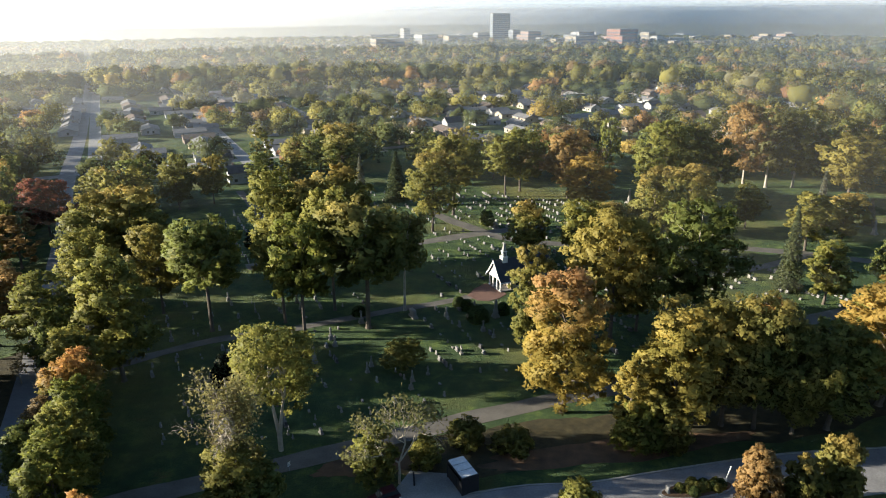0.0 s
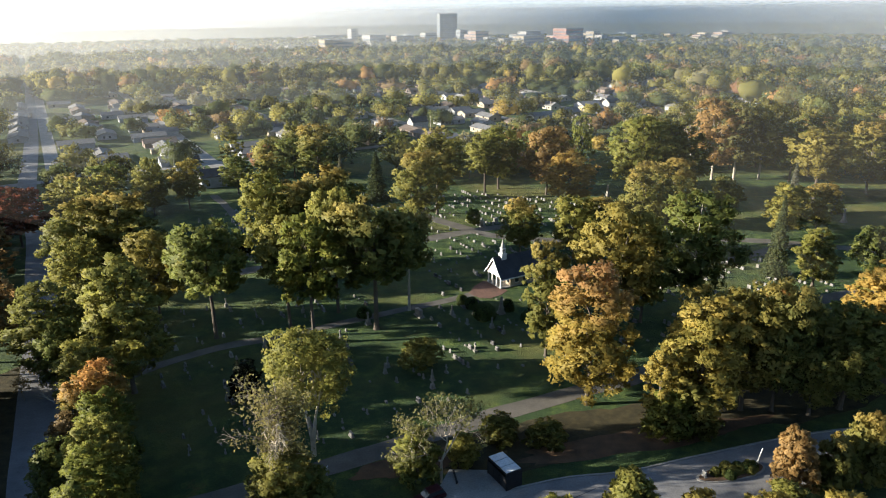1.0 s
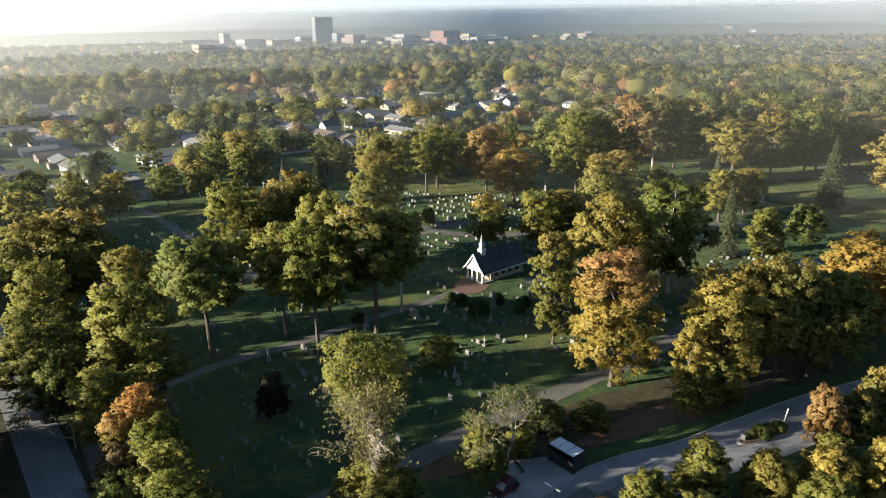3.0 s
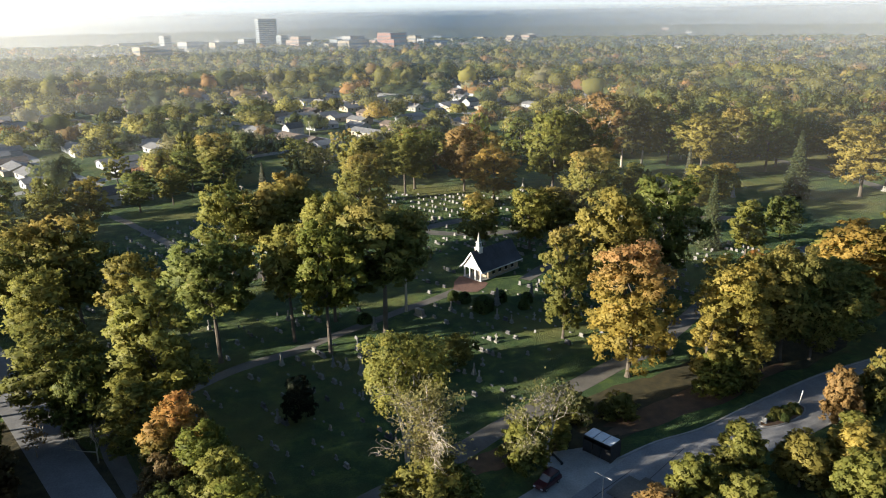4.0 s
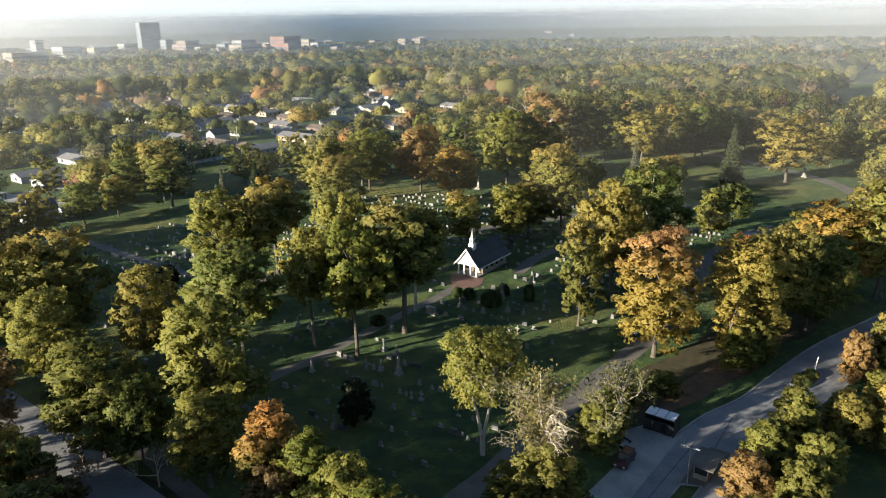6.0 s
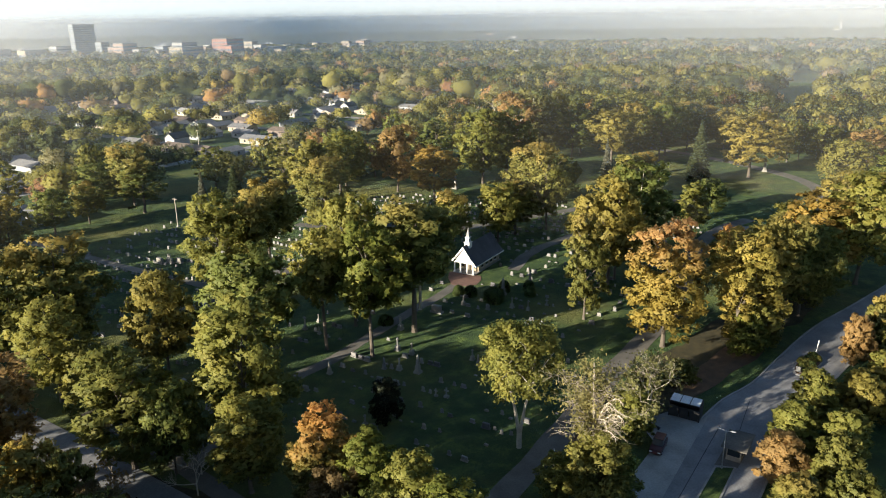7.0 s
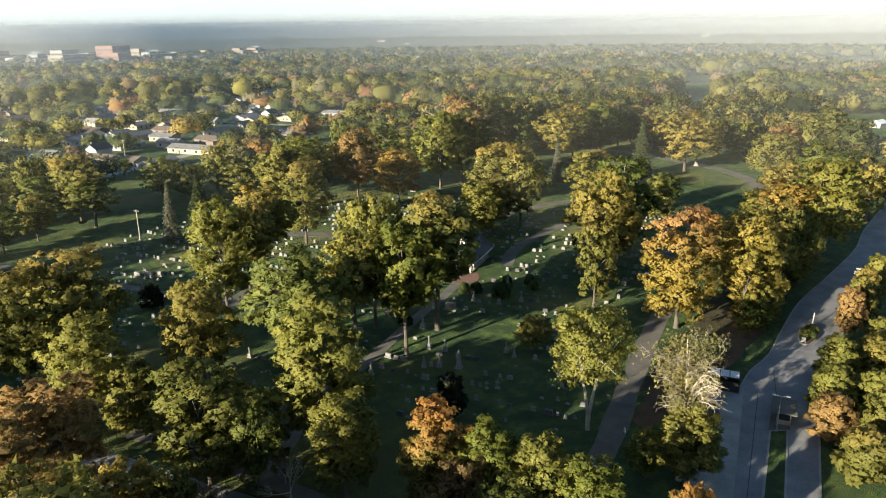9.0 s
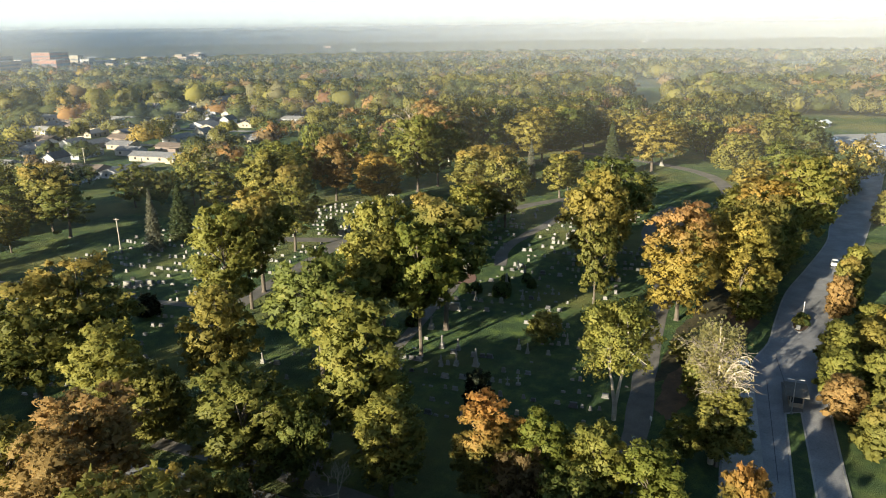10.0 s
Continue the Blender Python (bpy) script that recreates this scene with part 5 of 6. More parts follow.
for kind, i, x, y, s in (("column", 1, -27.5, 146.5, 1.0), ("column", 0, -26.0, 143.0, 0.9), ("tablet", 0, 2.4, 153.1, 1.3), ("cross", 1, 1.6, 166.3, 0.8), ("column", 0, 8.0, 150.5, 0.9), ("obelisk", 1, 22.0, 160.0, 0.9), ("column", 0, 27.0, 166.0, 0.8)):
    grave(kind, i, x, y, s)
for kind, i, x, y, s in (("block", 0, -55.9, 239.2, 1.7), ("block", 0, -53.4, 237.6, 1.6), ("block", 0, -51.0, 236.2, 1.5), ("block", 0, -65, 225.9, 1.5), ("block", 0, -38.4, 225.1, 1.6), ("block", 0, 17, 235, 1.8), ("block", 0, 22.3, 237.8, 1.6), ("block", 0, 70.5, 266.5, 1.0)):
    grave(kind, i, x, y, s)
grave("obelisk", 0, 71.5, 266, 1.35)
grave("obelisk", 0, 143, 224, 1.2)
grave("column", 0, 171, 221, 1.4)
grave("obelisk", 0, 205, 208, 1.5)

PATHS = [(p.x, p.y) for pts in ([(-95, 70), (-45, 92), (-19.5, 102.3), (5.4, 113.2), (27.3, 121.4), (60, 139), (106, 162)], [(-77.5, 128.5), (-53, 147.3), (-27.3, 157.4), (2, 169.8), (9, 174)], [(-60, 196), (-20, 214), (10.3, 228), (34, 236)], [(-5.4, 255), (9.6, 234), (38, 216), (93, 210), (140, 190)], [(26, 172), (60, 186), (110, 202)], [(100, 140), (167, 159), (209, 212)]) for p in smooth_line(pts, 2.5)]
path_xy = np.array(PATHS)


def grave_free(x, y):
    if ((path_xy[:, 0] - x) ** 2 + (path_xy[:, 1] - y) ** 2).min() < 3.4 ** 2:
        return False
    v = (Vector((x, y, 0)) - Vector((12.8, 177.8, 0)))
    a, b = v.dot(V), v.dot(-U)
    if -9 < a < 18 and -6 < b < 6:
        return False
    if y < 108 + 0.1 * x or (y < 128 + 0.2 * x and x > 0) or (x + 97) * 0.9075 + (y - 160) * 0.42 < 14:
        return False
    return min((x - p) ** 2 + (y - q) ** 2 for p, q in LAID) > 1.3 ** 2


plots = []
for row in range(-26, 54):
    if rng.uniform() < 0.08:
        continue
    along = -70.0
    while along < 190:
        along += float(rng.choice([1.6, 2.0, 3.0, 4.5, 9.0], p=[0.16, 0.22, 0.25, 0.20, 0.17]))
        p = Vector((-20, 150, 0)) + V * (row * 5.2 + rng.normal(0, 0.25)) - U * along
        patch = noise.noise((p.x * 0.03, p.y * 0.03, 4.0))
        if patch < -0.2 and p.y < 200:
            continue
        if p.y < 312 and p.x < 230 and grave_free(p.x, p.y):
            plots.append((math.hypot(p.x + 10, 0.8 * (p.y - 145)), p.x, p.y))
plots.sort()
KIND_P = (("tablet", 0), ("tablet", 1), ("block", 0), ("block", 1), ("block", 2), ("low", 0), ("low", 1), ("cross", 0), ("column", 0))
KP = np.array([0.10, 0.22, 0.05, 0.20, 0.10, 0.08, 0.18, 0.02, 0.05])
for _, x, y in plots[:285]:
    k, i = KIND_P[int(rng.choice(len(KIND_P), p=KP))]
    grave(k, i, x, y, float(rng.uniform(0.6, 1.02)), float(rng.uniform(-6, 6)))
bm_far = {0: bmesh.new(), 1: bmesh.new()}
for _, x, y in plots[285:1050]:
    bm = bm_far[int(rng.uniform() < 0.85)]
    w, h, d = rng.uniform(0.28, 0.55), rng.uniform(0.45, 1.1), rng.uniform(0.12, 0.25)
    m = pose(x, y, 0, 0, 0, GRID + 90 + rng.uniform(-6, 6))
    r = bmesh.ops.create_cube(bm, size=1, matrix=m @ Matrix.Translation((0, 0, h / 2)) @ Matrix.Diagonal((w * 2, d * 2, h, 1)))
    bmesh.ops.create_cube(bm, size=1, matrix=m @ Matrix.Translation((0, 0, 0.1)) @ Matrix.Diagonal((w * 2.5, d * 3.4, 0.22, 1)))
for k, mat in ((0, MARBLE), (1, GRANITE)):
    tagged(part("gravestones", bm_far[k], mat), "rows of small pale gravestones on the far lawns", "gravestones", kind="stuff")

# ---- clipped shrubs by the chapel ----
def shrub(x, y, r, h, square=False, colour="box"):
    n = int(520 * r * h)
    v = rng.normal(size=(n, 3))
    v[:, 2] = np.abs(v[:, 2])
    v /= (np.abs(v) ** (6 if square else 2.4)).sum(1, keepdims=True) ** (1 / (6 if square else 2.4))
    pos = v * (r, r, h) * rng.uniform(0.88, 1.03, (n, 1))
    e = thing("shrub", pose(x, y, 0, 0, 0, GRID), "clipped square dark green hedge block" if square else "loose olive-green island shrub" if colour == "olive" else "clipped round dark green evergreen shrub", "shrub", "clipped shrubs")
    part("stem", tube(bmesh.new(), (0, 0, -0.1), (0, 0, h * 0.7), 0.12, 0.05, 6), BARK, e)
    part("crown", leaf_mesh("crown", pos, v + 0.35 * rng.normal(size=v.shape), 0.32 * rng.uniform(0.7, 1.3, n), LEAF[colour]), None, e)


shrub(2.5, 165.8, 1.5, 2.5)
shrub(4.6, 163.4, 1.7, 2.7)
shrub(7.0, 156.4, 2.3, 3.3, True)
shrub(19.5, 157.5, 1.5, 2.6)
shrub(17.0, 154.0, 1.4, 2.4)
shrub(13.5, 160.5, 1.6, 3.0)
shrub(-22.5, 160.5, 1.8, 2.3)
for k in range(24):
    a = rng.uniform(0, 6.28)
    d = rng.uniform(0.1, 0.85)
    shrub(39 + 5.4 * d * math.cos(a), 91.4 + 1.4 * d * math.sin(a) + 0.2 * 5.4 * d * math.cos(a), rng.uniform(0.6, 1.0), rng.uniform(0.7, 1.5), colour="olive" if k % 3 else "box")

# ---- bare and half-bare trees ----
def bare_tree(x, y, h, spread, lean, mat, label, depth=6, leafy=0, colour="grey"):
    e = thing("tree", pose(x, y, 0), label, "tree", "half-bare trees")
    trunk, limbs, tips = bmesh.new(), bmesh.new(), []

    def grow(p, d, length, r, level):
        q = p + d * length
        tube(trunk if level == 0 else limbs, p, q, r, r * 0.72, 7 if level < 2 else 4)
        if level >= depth or r < 0.012:
            tips.append(q)
            return
        if level > 2:
            tips.append(q)
        for k in range(3 if level < 3 else 2):
            turn = Vector((rng.normal(), rng.normal(), rng.normal() * 0.5)) * spread
            nd = (d + turn + Vector((lean[0] * 0.2, lean[1] * 0.2, 0.16 if level < 4 else -0.1))).normalized()
            grow(q, nd, length * rng.uniform(0.62, 0.86), r * 0.62, level + 1)
    grow(Vector((0, 0, -0.3)), Vector((lean[0] * 0.12, lean[1] * 0.12, 1)).normalized(), h * 0.27, h * 0.017, 0)
    part("trunk", trunk, mat, e)
    part("branchwork", limbs, mat, e)
    if leafy:
        t = np.array([list(v) for v in tips])
        idx = rng.integers(0, len(t), leafy)
        pos = t[idx] + rng.normal(0, 0.55, (leafy, 3))
        part("crown", leaf_mesh("crown", pos, rng.normal(size=(leafy, 3)), 0.55 * rng.uniform(0.6, 1.2, leafy), LEAF[colour]), None, e)
    return e


def arching_tree(x, y):
    """A half-bare tree: ivy-clad below, thin grey leaves above, pale limbs arching over to one side."""
    e = thing("tree", pose(x, y, 0), "half-bare tree with pale arching limbs above a leafy foot", "tree", "half-bare trees")
    trunk, limbs = bmesh.new(), bmesh.new()
    tube(trunk, (0, 0, -0.3), (0.2, 0, 8), 0.55, 0.42, 8)
    tube(trunk, (0.2, 0, 8), (0, 0.2, 15), 0.42, 0.32, 8)
    tube(trunk, (0, 0.2, 15), (-0.6, 0.5, 24), 0.26, 0.06, 7)
    tube(trunk, (-0.1, 0.3, 15), (-1.8, -0.6, 23), 0.22, 0.05, 6)
    for k in range(10):
        hoop = bmesh.new()
        side = Vector((-0.4, -0.9, 0)) * rng.uniform(0.45, 1.05) + Vector((0.75, -0.4, 0)) * rng.uniform(-0.25, 0.7)
        base = Vector((0.1, 0.1, rng.uniform(9.5, 13.0)))
        reach, rise = rng.uniform(3.6, 5.8), rng.uniform(6.0, 8.5)
        prev, r = base, rng.uniform(0.16, 0.24)
        for j in range(1, 13):
            t = j / 12
            q = base + side * reach * t ** 1.15 + Vector((0, 0, rise * (2.1 * t - 1.25 * t * t)))
            tube(hoop, prev, q, r, r * 0.87, 6)
            if j > 6:
                for _ in range(2):
                    tube(hoop, q, q + Vector((rng.normal(0.3, 0.6), rng.normal(-0.2, 0.6), rng.normal(-0.5, 0.5))), 0.035, 0.012, 3)
            prev, r = q, r * 0.87
        part("limb", hoop, TWIG, e, "pale bare arching limb")
    spots = []
    for k in range(15):
        a = rng.uniform(0, 2 * math.pi)
        side = Vector((-0.55, 0.35, 0)) * (k % 4 != 0) + Vector((math.cos(a), math.sin(a), 0)) * rng.uniform(0.5, 0.9)
        reach, rise = rng.uniform(3.0, 7.0), rng.uniform(3.0, 8.5)
        base = Vector((0.1, 0.2, rng.uniform(11.5, 17.5)))
        prev, r = base, rng.uniform(0.08, 0.17)
        bend = rng.uniform(0.7, 1.25)
        for j in range(1, 9):
            t = j / 8
            q = base + side * reach * t + Vector((rng.normal(0, 0.12), rng.normal(0, 0.12), rise * (1.9 * t - bend * t * t)))
            tube(limbs, prev, q, r, r * 0.8, 5)
            r *= 0.8
            if j > 2:
                for _ in range(5):
                    tw = q + Vector((rng.normal(0, 0.9), rng.normal(0, 0.9), rng.normal(-0.1, 0.7)))
                    tube(limbs, q, tw, 0.04, 0.012, 3)
                    tube(limbs, tw, tw + Vector((rng.normal(0, 0.5), rng.normal(0, 0.5), rng.normal(0.1, 0.4))), 0.025, 0.01, 3)
                    spots.append(tw)
            prev = q
    for k in range(30):
        z = rng.uniform(12, 23)
        p = Vector((-0.5 * (z - 15) / 9, 0.3, z))
        q = p + Vector((rng.normal(0, 1.8), rng.normal(0, 1.8), rng.uniform(0.5, 2.2)))
        tube(limbs, p, q, 0.07, 0.02, 4)
        spots += [q, p.lerp(q, 0.6)] * 9
    part("trunk", trunk, TWIG, e)
    part("branchwork", limbs, DARK_TWIG, e)
    t = np.array([list(v) for v in spots])
    keep = rng.uniform(size=len(t)) < np.clip(0.75 + 0.14 * (0.4 * t[:, 0] + t[:, 1]), 0.1, 1.0)
    t = t[keep]
    idx = rng.integers(0, len(t), 3900)
    pos = t[idx] + rng.normal(0, 0.7, (3900, 3))
    part("crown", leaf_mesh("crown", pos, rng.normal(size=(3900, 3)) + (0, 0, 0.5), 0.46 * rng.uniform(0.6, 1.2, 3900), LEAF["grey"]), None, e)


def forked_tree(x, y, h, r):
    """One foot, two pale stems that part low down, and a broad lobed crown above them."""
    SHAPES["forked"] = ((0.5, 0.8, 0.95, 1.0, 0.95, 0.8, 0.45), h, r, 0.46 * h)
    c, p, n, sz, soft = crown_data("forked", 330, 40, 0.44)
    drop = rng.normal(size=(700, 3)) * (1.3, 1.3, 1.3) + (0.2 * r, 0.75 * r, 0.42 * h)
    p, n = np.concatenate([p, drop]), np.concatenate([n, rng.normal(size=drop.shape)])
    sz, soft = np.concatenate([sz, np.full(700, 0.42)]), np.concatenate([soft, drop - (0.2 * r, 0.6 * r, 0.39 * h)])
    e = thing("tree", pose(x, y, 0), "yellow-green broad-crowned tree on two pale forking stems", "tree", "cemetery trees")
    for lean in (-1, 1):
        bm = bmesh.new()
        pts = [Vector((0, 0, -0.3)), Vector((0.1 * lean, -0.06 * lean, 3.2)), Vector((0.75 * lean, -0.4 * lean, 0.34 * h)), Vector((1.7 * lean, -0.8 * lean, 0.52 * h)), Vector((2.3 * lean, -1.1 * lean, 0.74 * h))]
        for k, (a, b) in enumerate(zip(pts, pts[1:])):
            tube(bm, a, b, 0.44 - 0.09 * k, 0.35 - 0.09 * k, 8)
        for k in range(7):
            q = Vector(c[int(rng.integers(0, len(c)))])
            a = pts[2].lerp(pts[4], rng.uniform(0.2, 0.9))
            knee = a.lerp(q, 0.5) + Vector((0, 0, 0.8))
            tube(bm, a, knee, 0.15, 0.09, 5)
            tube(bm, knee, q, 0.09, 0.03, 5)
        part("trunk", bm, PALE_BARK, e)
    part("crown", leaf_mesh("crown", p, n, sz, LEAF["lime"], soft), None, e)
    PLANTED.append((x, y, r))


forked_tree(-29.6, 102.6, 22.5, 6.6)
arching_tree(-31.2, 84.2)
tree(-31.4, 83.2, 15, 3.8, "oval", "olive", group="half-bare trees")
tree(-28.2, 83.4, 11, 3.2, "oval", "green", group="half-bare trees")
tree(-35, 88, 9, 2.4, "oval", "lime", group="half-bare trees")
bare_tree(-8.6, 93.4, 15.5, 0.62, (0.1, 0.0), TWIG, "twiggy half-bare tree by the waste shelter", 7, 1300, "grey")
bare_tree(-88, 126.5, 6, 0.5, (0, 0), TWIG, "small bare brown tree beside the street", 6, 160, "rust")
bare_tree(-76, 126, 6.5, 0.7, (0.2, 0), PALE_BARK, "small bare pale-twigged tree in the shade", 6)
bare_tree(-88, 133, 6, 0.6, (0, 0), TWIG, "small bare brown tree beside the street", 6, 120, "rust")
bare_tree(-63, 88, 9, 0.6, (0, 0), TWIG, "small bare grey tree among leafy ones", 6)
bare_tree(-78, 121, 9, 0.6, (0, 0), TWIG, "small bare grey tree among leafy ones", 6)
bare_tree(121, 304, 32, 0.5, (0, 0), PALE_BARK, "tall pale-limbed tree with thin brown leaves", 6, 900, "rust")

# ---- waste shelter, cars, lamp, poles ----
shelter = thing("waste_shelter", pose(0.4, 92.6, 0.04, 0, 0, GRID), "black slatted waste shelter with three pale roof panels", "shelter")
for k in range(3):
    part("roof_panel", boxed((-0.1, -2.55 + k * 1.75, 3.1), (2.6, -0.95 + k * 1.75, 3.22), 0.02), LID, shelter, "pale translucent roof panel")
part("frame", box(box(boxed((-0.25, -2.75, 2.85), (2.75, 2.7, 3.08)), (-0.25, -2.75, 0), (-0.05, -2.55, 2.85)), (-0.25, 2.5, 0), (-0.05, 2.7, 2.85)), BLACK, shelter)
part("back_wall", boxed((2.6, -2.75, 0), (2.75, 2.7, 2.85)), BLACK, shelter)
for y in (-2.75, 2.58):
    part("side_wall", boxed((-0.05, y, 0), (2.6, y + 0.12, 2.85)), BLACK, shelter)
for k in range(3):
    part("gate", boxed((-0.2, -2.5 + k * 1.72, 0.1), (-0.12, -0.9 + k * 1.72, 2.3), 0.01), BLACK, shelter)


def car(kind, colour, word):
    """A car along +x: body, glasshouse, four wheels with rims, lights, windows."""
    name = "pickup_truck" if kind == "pickup" else "car"
    e = thing(name, None, f"{word} {'pickup truck' if kind == 'pickup' else 'hatchback' if kind == 'hatch' else 'sport utility car' if kind == 'suv' else 'saloon car'} standing on the asphalt", "car", "cars")
    L, W = (5.6, 1.95) if kind == "pickup" else (4.8, 1.9) if kind == "suv" else (4.6, 1.8)
    hood, roof = (1.1, 1.85) if kind in ("pickup", "suv") else (0.92, 1.45)
    a = L / 2
    bm = bmesh.new()
    prism(bm, [(-a, 0.35), (a - 0.1, 0.3), (a, 0.6), (a - 0.15, hood - 0.12), (a - 1.35, hood), (-a + 0.1, hood), (-a, hood - 0.15)], -W / 2, W / 2)
    bmesh.ops.bevel(bm, geom=list(bm.edges), offset=0.09, segments=2, affect="EDGES")
    part("body", bm, colour, e)
    if kind == "pickup":
        cab = [(0.95, hood), (0.35, roof), (-0.85, roof), (-1.1, hood)]
        part("bed", boxed((-a + 0.15, -W / 2 + 0.15, hood - 0.02), (-1.15, W / 2 - 0.15, hood + 0.006)), BLACK, e, "dark open load bed")
    elif kind == "suv":
        cab = [(1.05, hood), (0.4, roof), (-1.9, roof), (-2.2, hood)]
    else:
        cab = [(1.0, hood), (0.3, roof), (-1.1, roof), (-1.9, hood)]
    bm = bmesh.new()
    prism(bm, cab, -W / 2 + 0.14, W / 2 - 0.14)
    bmesh.ops.bevel(bm, geom=list(bm.edges), offset=0.06, segments=2, affect="EDGES")
    part("window", bm, GLASS, e, "dark windows")
    x0, x1 = cab[2][0] + 0.1, cab[1][0] - 0.1
    part("roof", boxed((x0, -W / 2 + 0.17, roof - 0.05), (x1, W / 2 - 0.17, roof + 0.04), 0.03), colour, e)
    for x in (-a + 0.95, a - 0.95):
        for s in (-1, 1):
            w = part("wheel", tube(bmesh.new(), (x, s * (W / 2 - 0.2), 0.34), (x, s * (W / 2 + 0.02), 0.34), 0.34, 0.34, 14), TYRE, e)
            part("rim", tube(bmesh.new(), (x, s * (W / 2), 0.34), (x, s * (W / 2 + 0.035), 0.34), 0.2, 0.18, 10), STEEL, w)
    for s in (-1, 1):
        part("headlight", boxed((a - 0.14, s * 0.65 - 0.2, 0.62), (a + 0.01, s * 0.65 + 0.2, 0.8), 0.02), LID, e)
        part("tail_light", boxed((-a - 0.01, s * 0.7 - 0.12, 0.65), (-a + 0.1, s * 0.7 + 0.12, 0.9), 0.02), RED_PAINT, e)
    return e


RED_PAINT = paint("red_paint", (0.045, 0.008, 0.012))
CAR_PAINT = [paint("white_car", (0.75, 0.75, 0.74)), paint("silver_car", (0.42, 0.43, 0.45)), paint("black_car", (0.02, 0.02, 0.024)), paint("blue_car", (0.04, 0.07, 0.16))]
c = car("suv", RED_PAINT, "dark red")
c.matrix_basis = pose(-10.8, 88.9, 0.04, 0, 0, 206) @ Matrix.Scale(1.06, 4)
white_car = car("saloon", CAR_PAINT[0], "white")
white_car.matrix_basis = pose(90, 97.6, 0.03, 0, 0, 190)
copy_thing(white_car, pose(-162, 287, 0.05, 0, 0, 114))

lamp = thing("street_lamp", pose(-7.0, 79.4, 0.13, 0, 0, GRID), "grey steel double-headed street lamp on the median", "lamp")
part("pole", tube(tube(bmesh.new(), (0, 0, 0), (0, 0, 0.5), 0.2, 0.2, 8), (0, 0, 0.5), (0, 0, 6.9), 0.1, 0.07, 8), STEEL, lamp)
for s in (-1, 1):
    arm = part("arm", tube(bmesh.new(), (0, 0, 6.8), (0, s * 0.9, 7.0), 0.05, 0.04, 6), STEEL, lamp)
    part("lamp_head", boxed((-0.16, s * 1.1 - 0.32, 6.94), (0.16, s * 1.1 + 0.32, 7.08), 0.03), STEEL, arm)
booth = thing("gate_booth", pose(-2.2, 80.2, 0.14, 0, 0, GRID - 3), "small dark gate booth with a flat brown roof on the median", "booth")
part("wall", boxed((-1.9, -1.15, 0), (1.9, 1.15, 2.3), 0.02), WOOD, booth)
part("roof", prism(bmesh.new(), [(-2.4, 2.3), (3.6, 2.3), (3.6, 2.42), (0.6, 2.7), (-2.4, 2.42)], -2.0, 2.0), OLD_ASPHALT, booth)
part("window", boxed((-1.96, -0.95, 0.95), (-1.86, 0.95, 2.1), 0.01), GLASS, booth)
for s in (-1, 1):
    part("window", boxed((-1.3, s * 1.15 - 0.05, 1.0), (1.0, s * 1.15 + 0.05, 2.0)), GLASS, booth)
part("door", boxed((1.1, -1.2, 0.02), (1.75, -1.12, 2.05)), SLATE, booth)
flag = thing("leaning_post", pose(43.2, 92.4, 0.2, 0, 14, 10), "leaning pale pole on the traffic island", "post")
part("pole", tube(bmesh.new(), (0, 0, -0.2), (0, 0, 3.3), 0.13, 0.09, 8), WHITE, flag)
part("collar", tube(bmesh.new(), (0, 0, 0.0), (0, 0, 0.9), 0.3, 0.22, 8), LINE, flag, "yellowish collar at the foot")
mark = thing("island_marker", pose(33.6, 90.6, 0.18, 0, 0, 12), "small pale marker stone on the traffic island", "marker")
part("slab", boxed((-0.15, -0.45, 0), (0.15, 0.45, 1.0), 0.04), CONCRETE, mark)
part("base", boxed((-0.25, -0.55, -0.05), (0.25, 0.55, 0.1), 0.02), CONCRETE, mark)


sign = thing("sign", pose(-27.0, 96.8, 0, 0, 0, 60), "small pale sign on a post beside the drive", "sign")
part("post", tube(bmesh.new(), (0, 0, -0.2), (0, 0, 1.5), 0.05, 0.05, 6), STEEL, sign)
part("panel", boxed((-0.32, -0.05, 0.95), (0.32, -0.01, 1.75), 0.01), WHITE, sign)
for k in range(3):
    part("bar", boxed((-0.22, -0.062, 1.5 - 0.2 * k), (0.22, -0.052, 1.56 - 0.2 * k)), SLATE, sign, "dark line of lettering")
bench = thing("stone_bench", pose(25.0, 124.9, 0, 0, 0, GRID), "pale stone bench beside the drive", "bench")
part("seat", boxed((-0.35, -1.0, 0.45), (0.35, 1.0, 0.62), 0.03), WHITE, bench)
for y in (-0.75, 0.75):
    part("leg", boxed((-0.28, y - 0.14, -0.05), (0.28, y + 0.14, 0.45), 0.02), MARBLE, bench)
barrier = thing("wheel_stop", pose(-6.3, 94.0, 0.04, 0, 0, GRID - 20), "low dark barrier at the end of the apron", "barrier")
part("beam", boxed((-0.15, -1.6, 0.3), (0.15, 1.6, 0.55), 0.04), BLACK, barrier)
for y in (-1.3, 1.3):
    part("foot", boxed((-0.12, y - 0.12, -0.02), (0.12, y + 0.12, 0.3), 0.01), BLACK, barrier)


def utility_pole(x, y, h, bar=True):
    e = thing("utility_pole", pose(x, y, 0, 0, 0, GRID), "weathered grey wooden utility pole", "pole", "utility poles")
    part("pole", tube(bmesh.new(), (0, 0, -0.3), (0, 0, h), 0.22, 0.15, 8), PALE_BARK, e)
    part("base", tube(bmesh.new(), (0, 0, -0.1), (0, 0, 0.35), 0.6, 0.5, 8), CONCRETE, e)
    part("crossarm", boxed((-0.1, -1.2, h - 0.6), (0.1, 1.2, h - 0.4)), WOOD, e)


utility_pole(-40.8, 277.5, 10.5)
utility_pole(12, 437, 11)

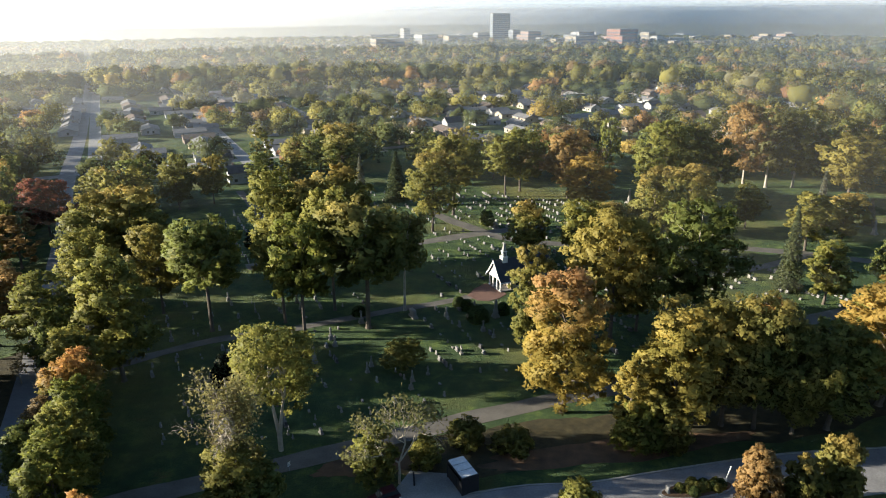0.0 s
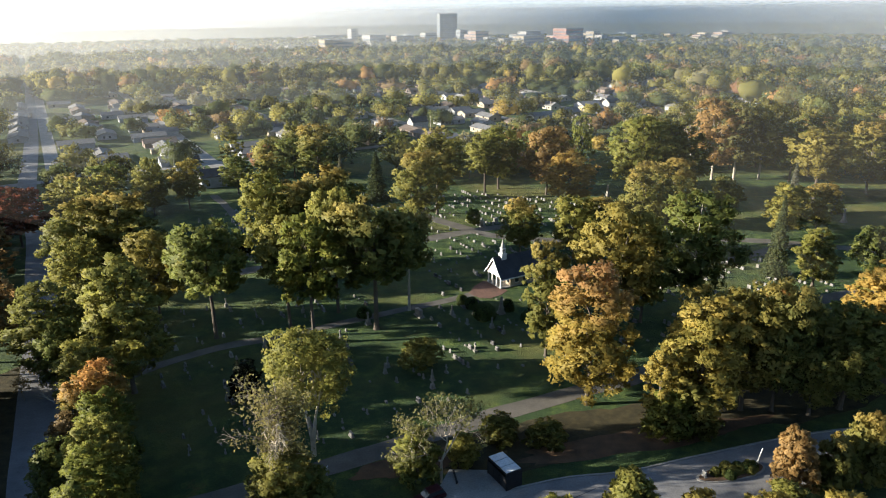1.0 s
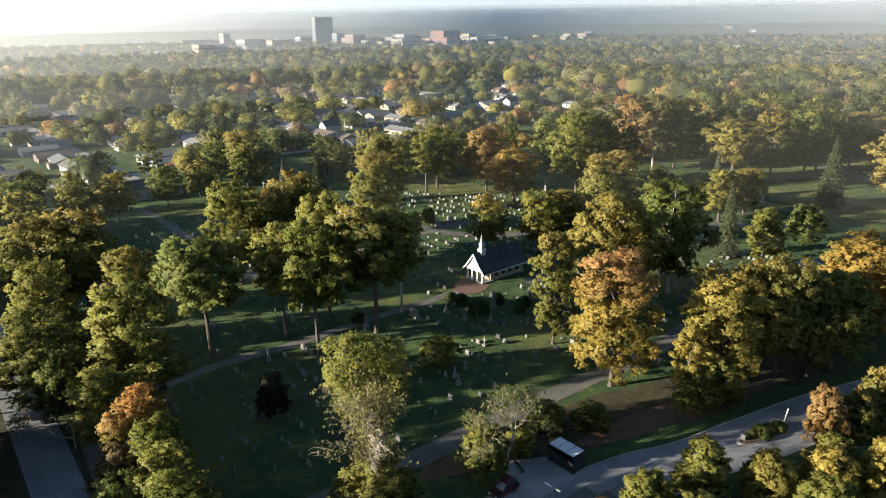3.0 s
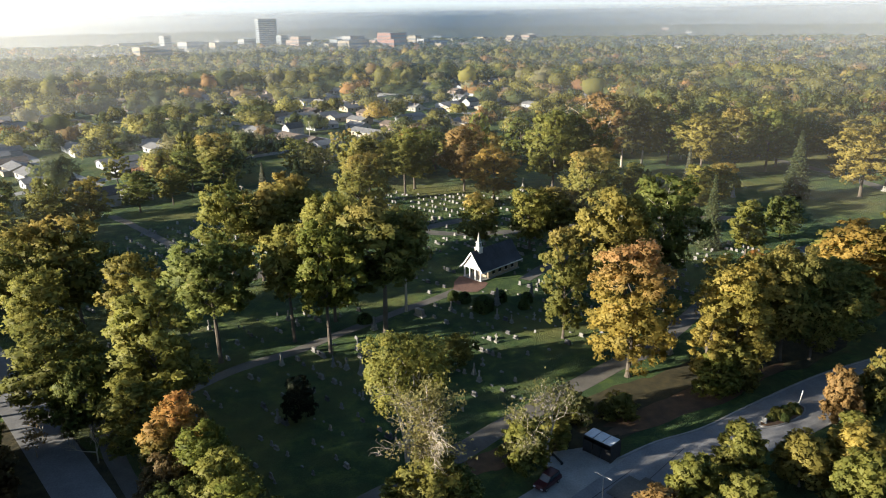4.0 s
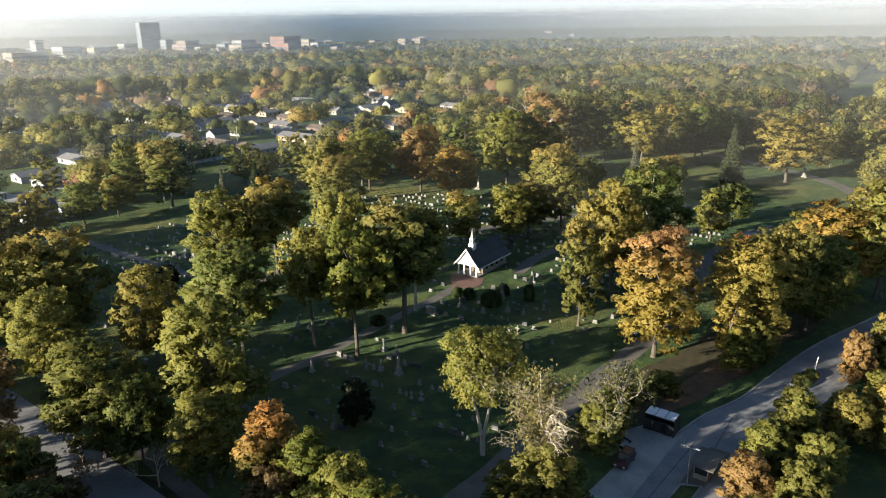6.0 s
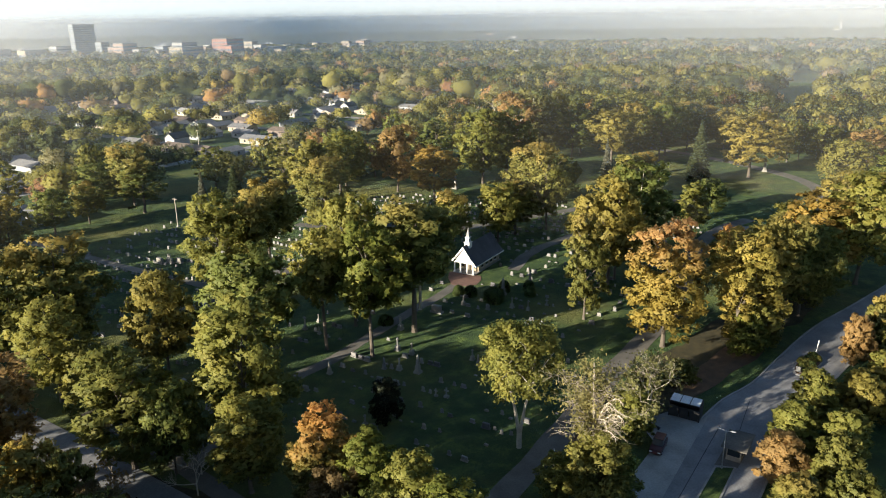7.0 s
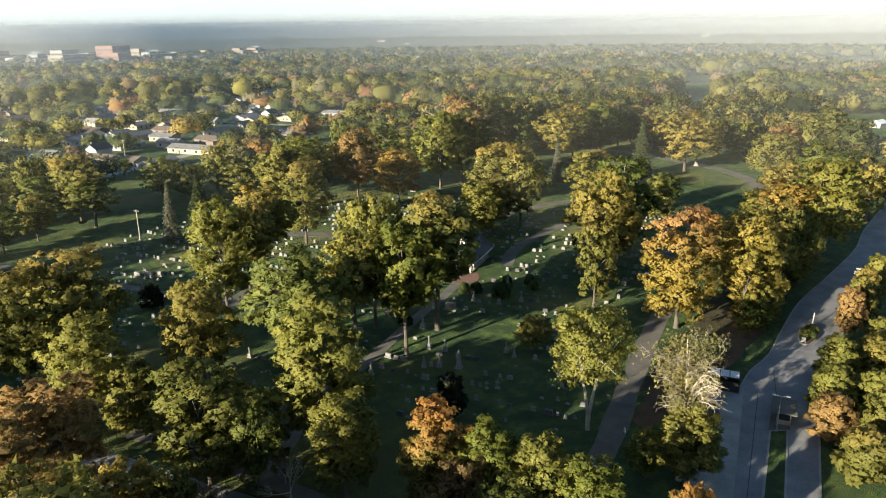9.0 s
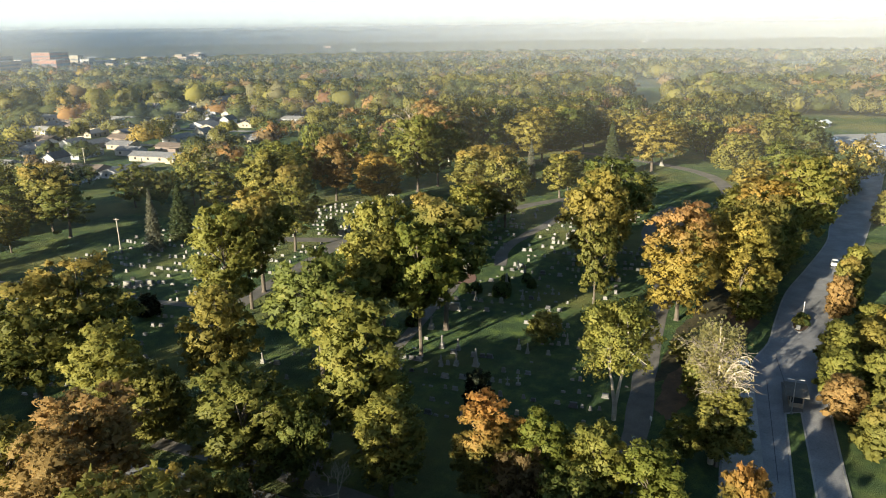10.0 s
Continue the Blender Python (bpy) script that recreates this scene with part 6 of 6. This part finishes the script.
# shed east of the trees, barn, parking lot, lawn
shed = thing("shed", pose(104, 152, 0.03, 0, 0, GRID), "low cemetery shed with a pale grey gable roof", "shed")
part("wall", prism(bmesh.new(), [(-3.2, 0), (3.2, 0), (3.2, 2.7), (0, 4.2), (-3.2, 2.7)], -5, 5), SIDING[4], shed)
part("roof", prism(bmesh.new(), [(-3.7, 2.5), (0, 4.23), (3.7, 2.5), (3.7, 2.7), (0, 4.45), (-3.7, 2.7)], -5.4, 5.4), ROOFS[2], shed)
part("door", boxed((-1.2, -5.06, 0), (1.2, -4.95, 2.2)), SLATE, shed)
# a cluster of low stones, given the made-up shape of a small tomb
mausoleum = thing("mausoleum", pose(35.0, 119.6, 0, 0, 0, GRID) @ Matrix.Scale(0.5, 4), "low pale stones beside the drive, built as a gabled block", "tomb")
part("base", boxed((-1.5, -1.3, -0.1), (1.5, 1.3, 0.3), 0.03), MARBLE, mausoleum)
part("wall", boxed((-1.2, -1.0, 0.3), (1.2, 1.0, 2.3), 0.03), MARBLE, mausoleum)
part("roof", prism(bmesh.new(), [(-1.45, 2.3), (1.45, 2.3), (0, 3.1)], -1.2, 1.2), MARBLE, mausoleum)
barn = thing("barn", pose(408, 188, 0, 0, 0, GRID + 60) @ Matrix.Scale(0.55, 4), "white gabled barn on open grass", "barn")
part("wall", prism(bmesh.new(), [(-6, 0), (6, 0), (6, 5), (0, 8.5), (-6, 5)], -10, 10), SIDING[0], barn)
part("roof", prism(bmesh.new(), [(-6.6, 4.7), (0, 8.55), (6.6, 4.7), (6.6, 5.0), (0, 8.85), (-6.6, 5.0)], -10.5, 10.5), LID, barn)
slab("parking_lot", [(282, 118), (300, 152), (372, 172), (400, 148), (395, 120), (330, 106)], -0.1, 0.05, CONCRETE, "pale concrete parking lot", "parking lot")
lot_cars = [car("hatch", CAR_PAINT[k], w) for k, w in ((1, "silver"), (2, "black"), (3, "dark blue"))] + [white_car]
n = 0
for row in range(4):
    for col in range(11):
        p = Vector((318, 128, 0)) + V * (col * 3.3) - U * (row * 11 - 8) + Vector((row * 4, 0, 0))
        if rng.uniform() < 0.25:
            continue
        k = int(rng.integers(0, 4))
        if n < 3:
            lot_cars[n].matrix_basis = pose(p.x, p.y, 0.06, 0, 0, GRID + 90)
        else:
            copy_thing(lot_cars[k], pose(p.x, p.y, 0.06, 0, 0, GRID + 90))
        n += 1
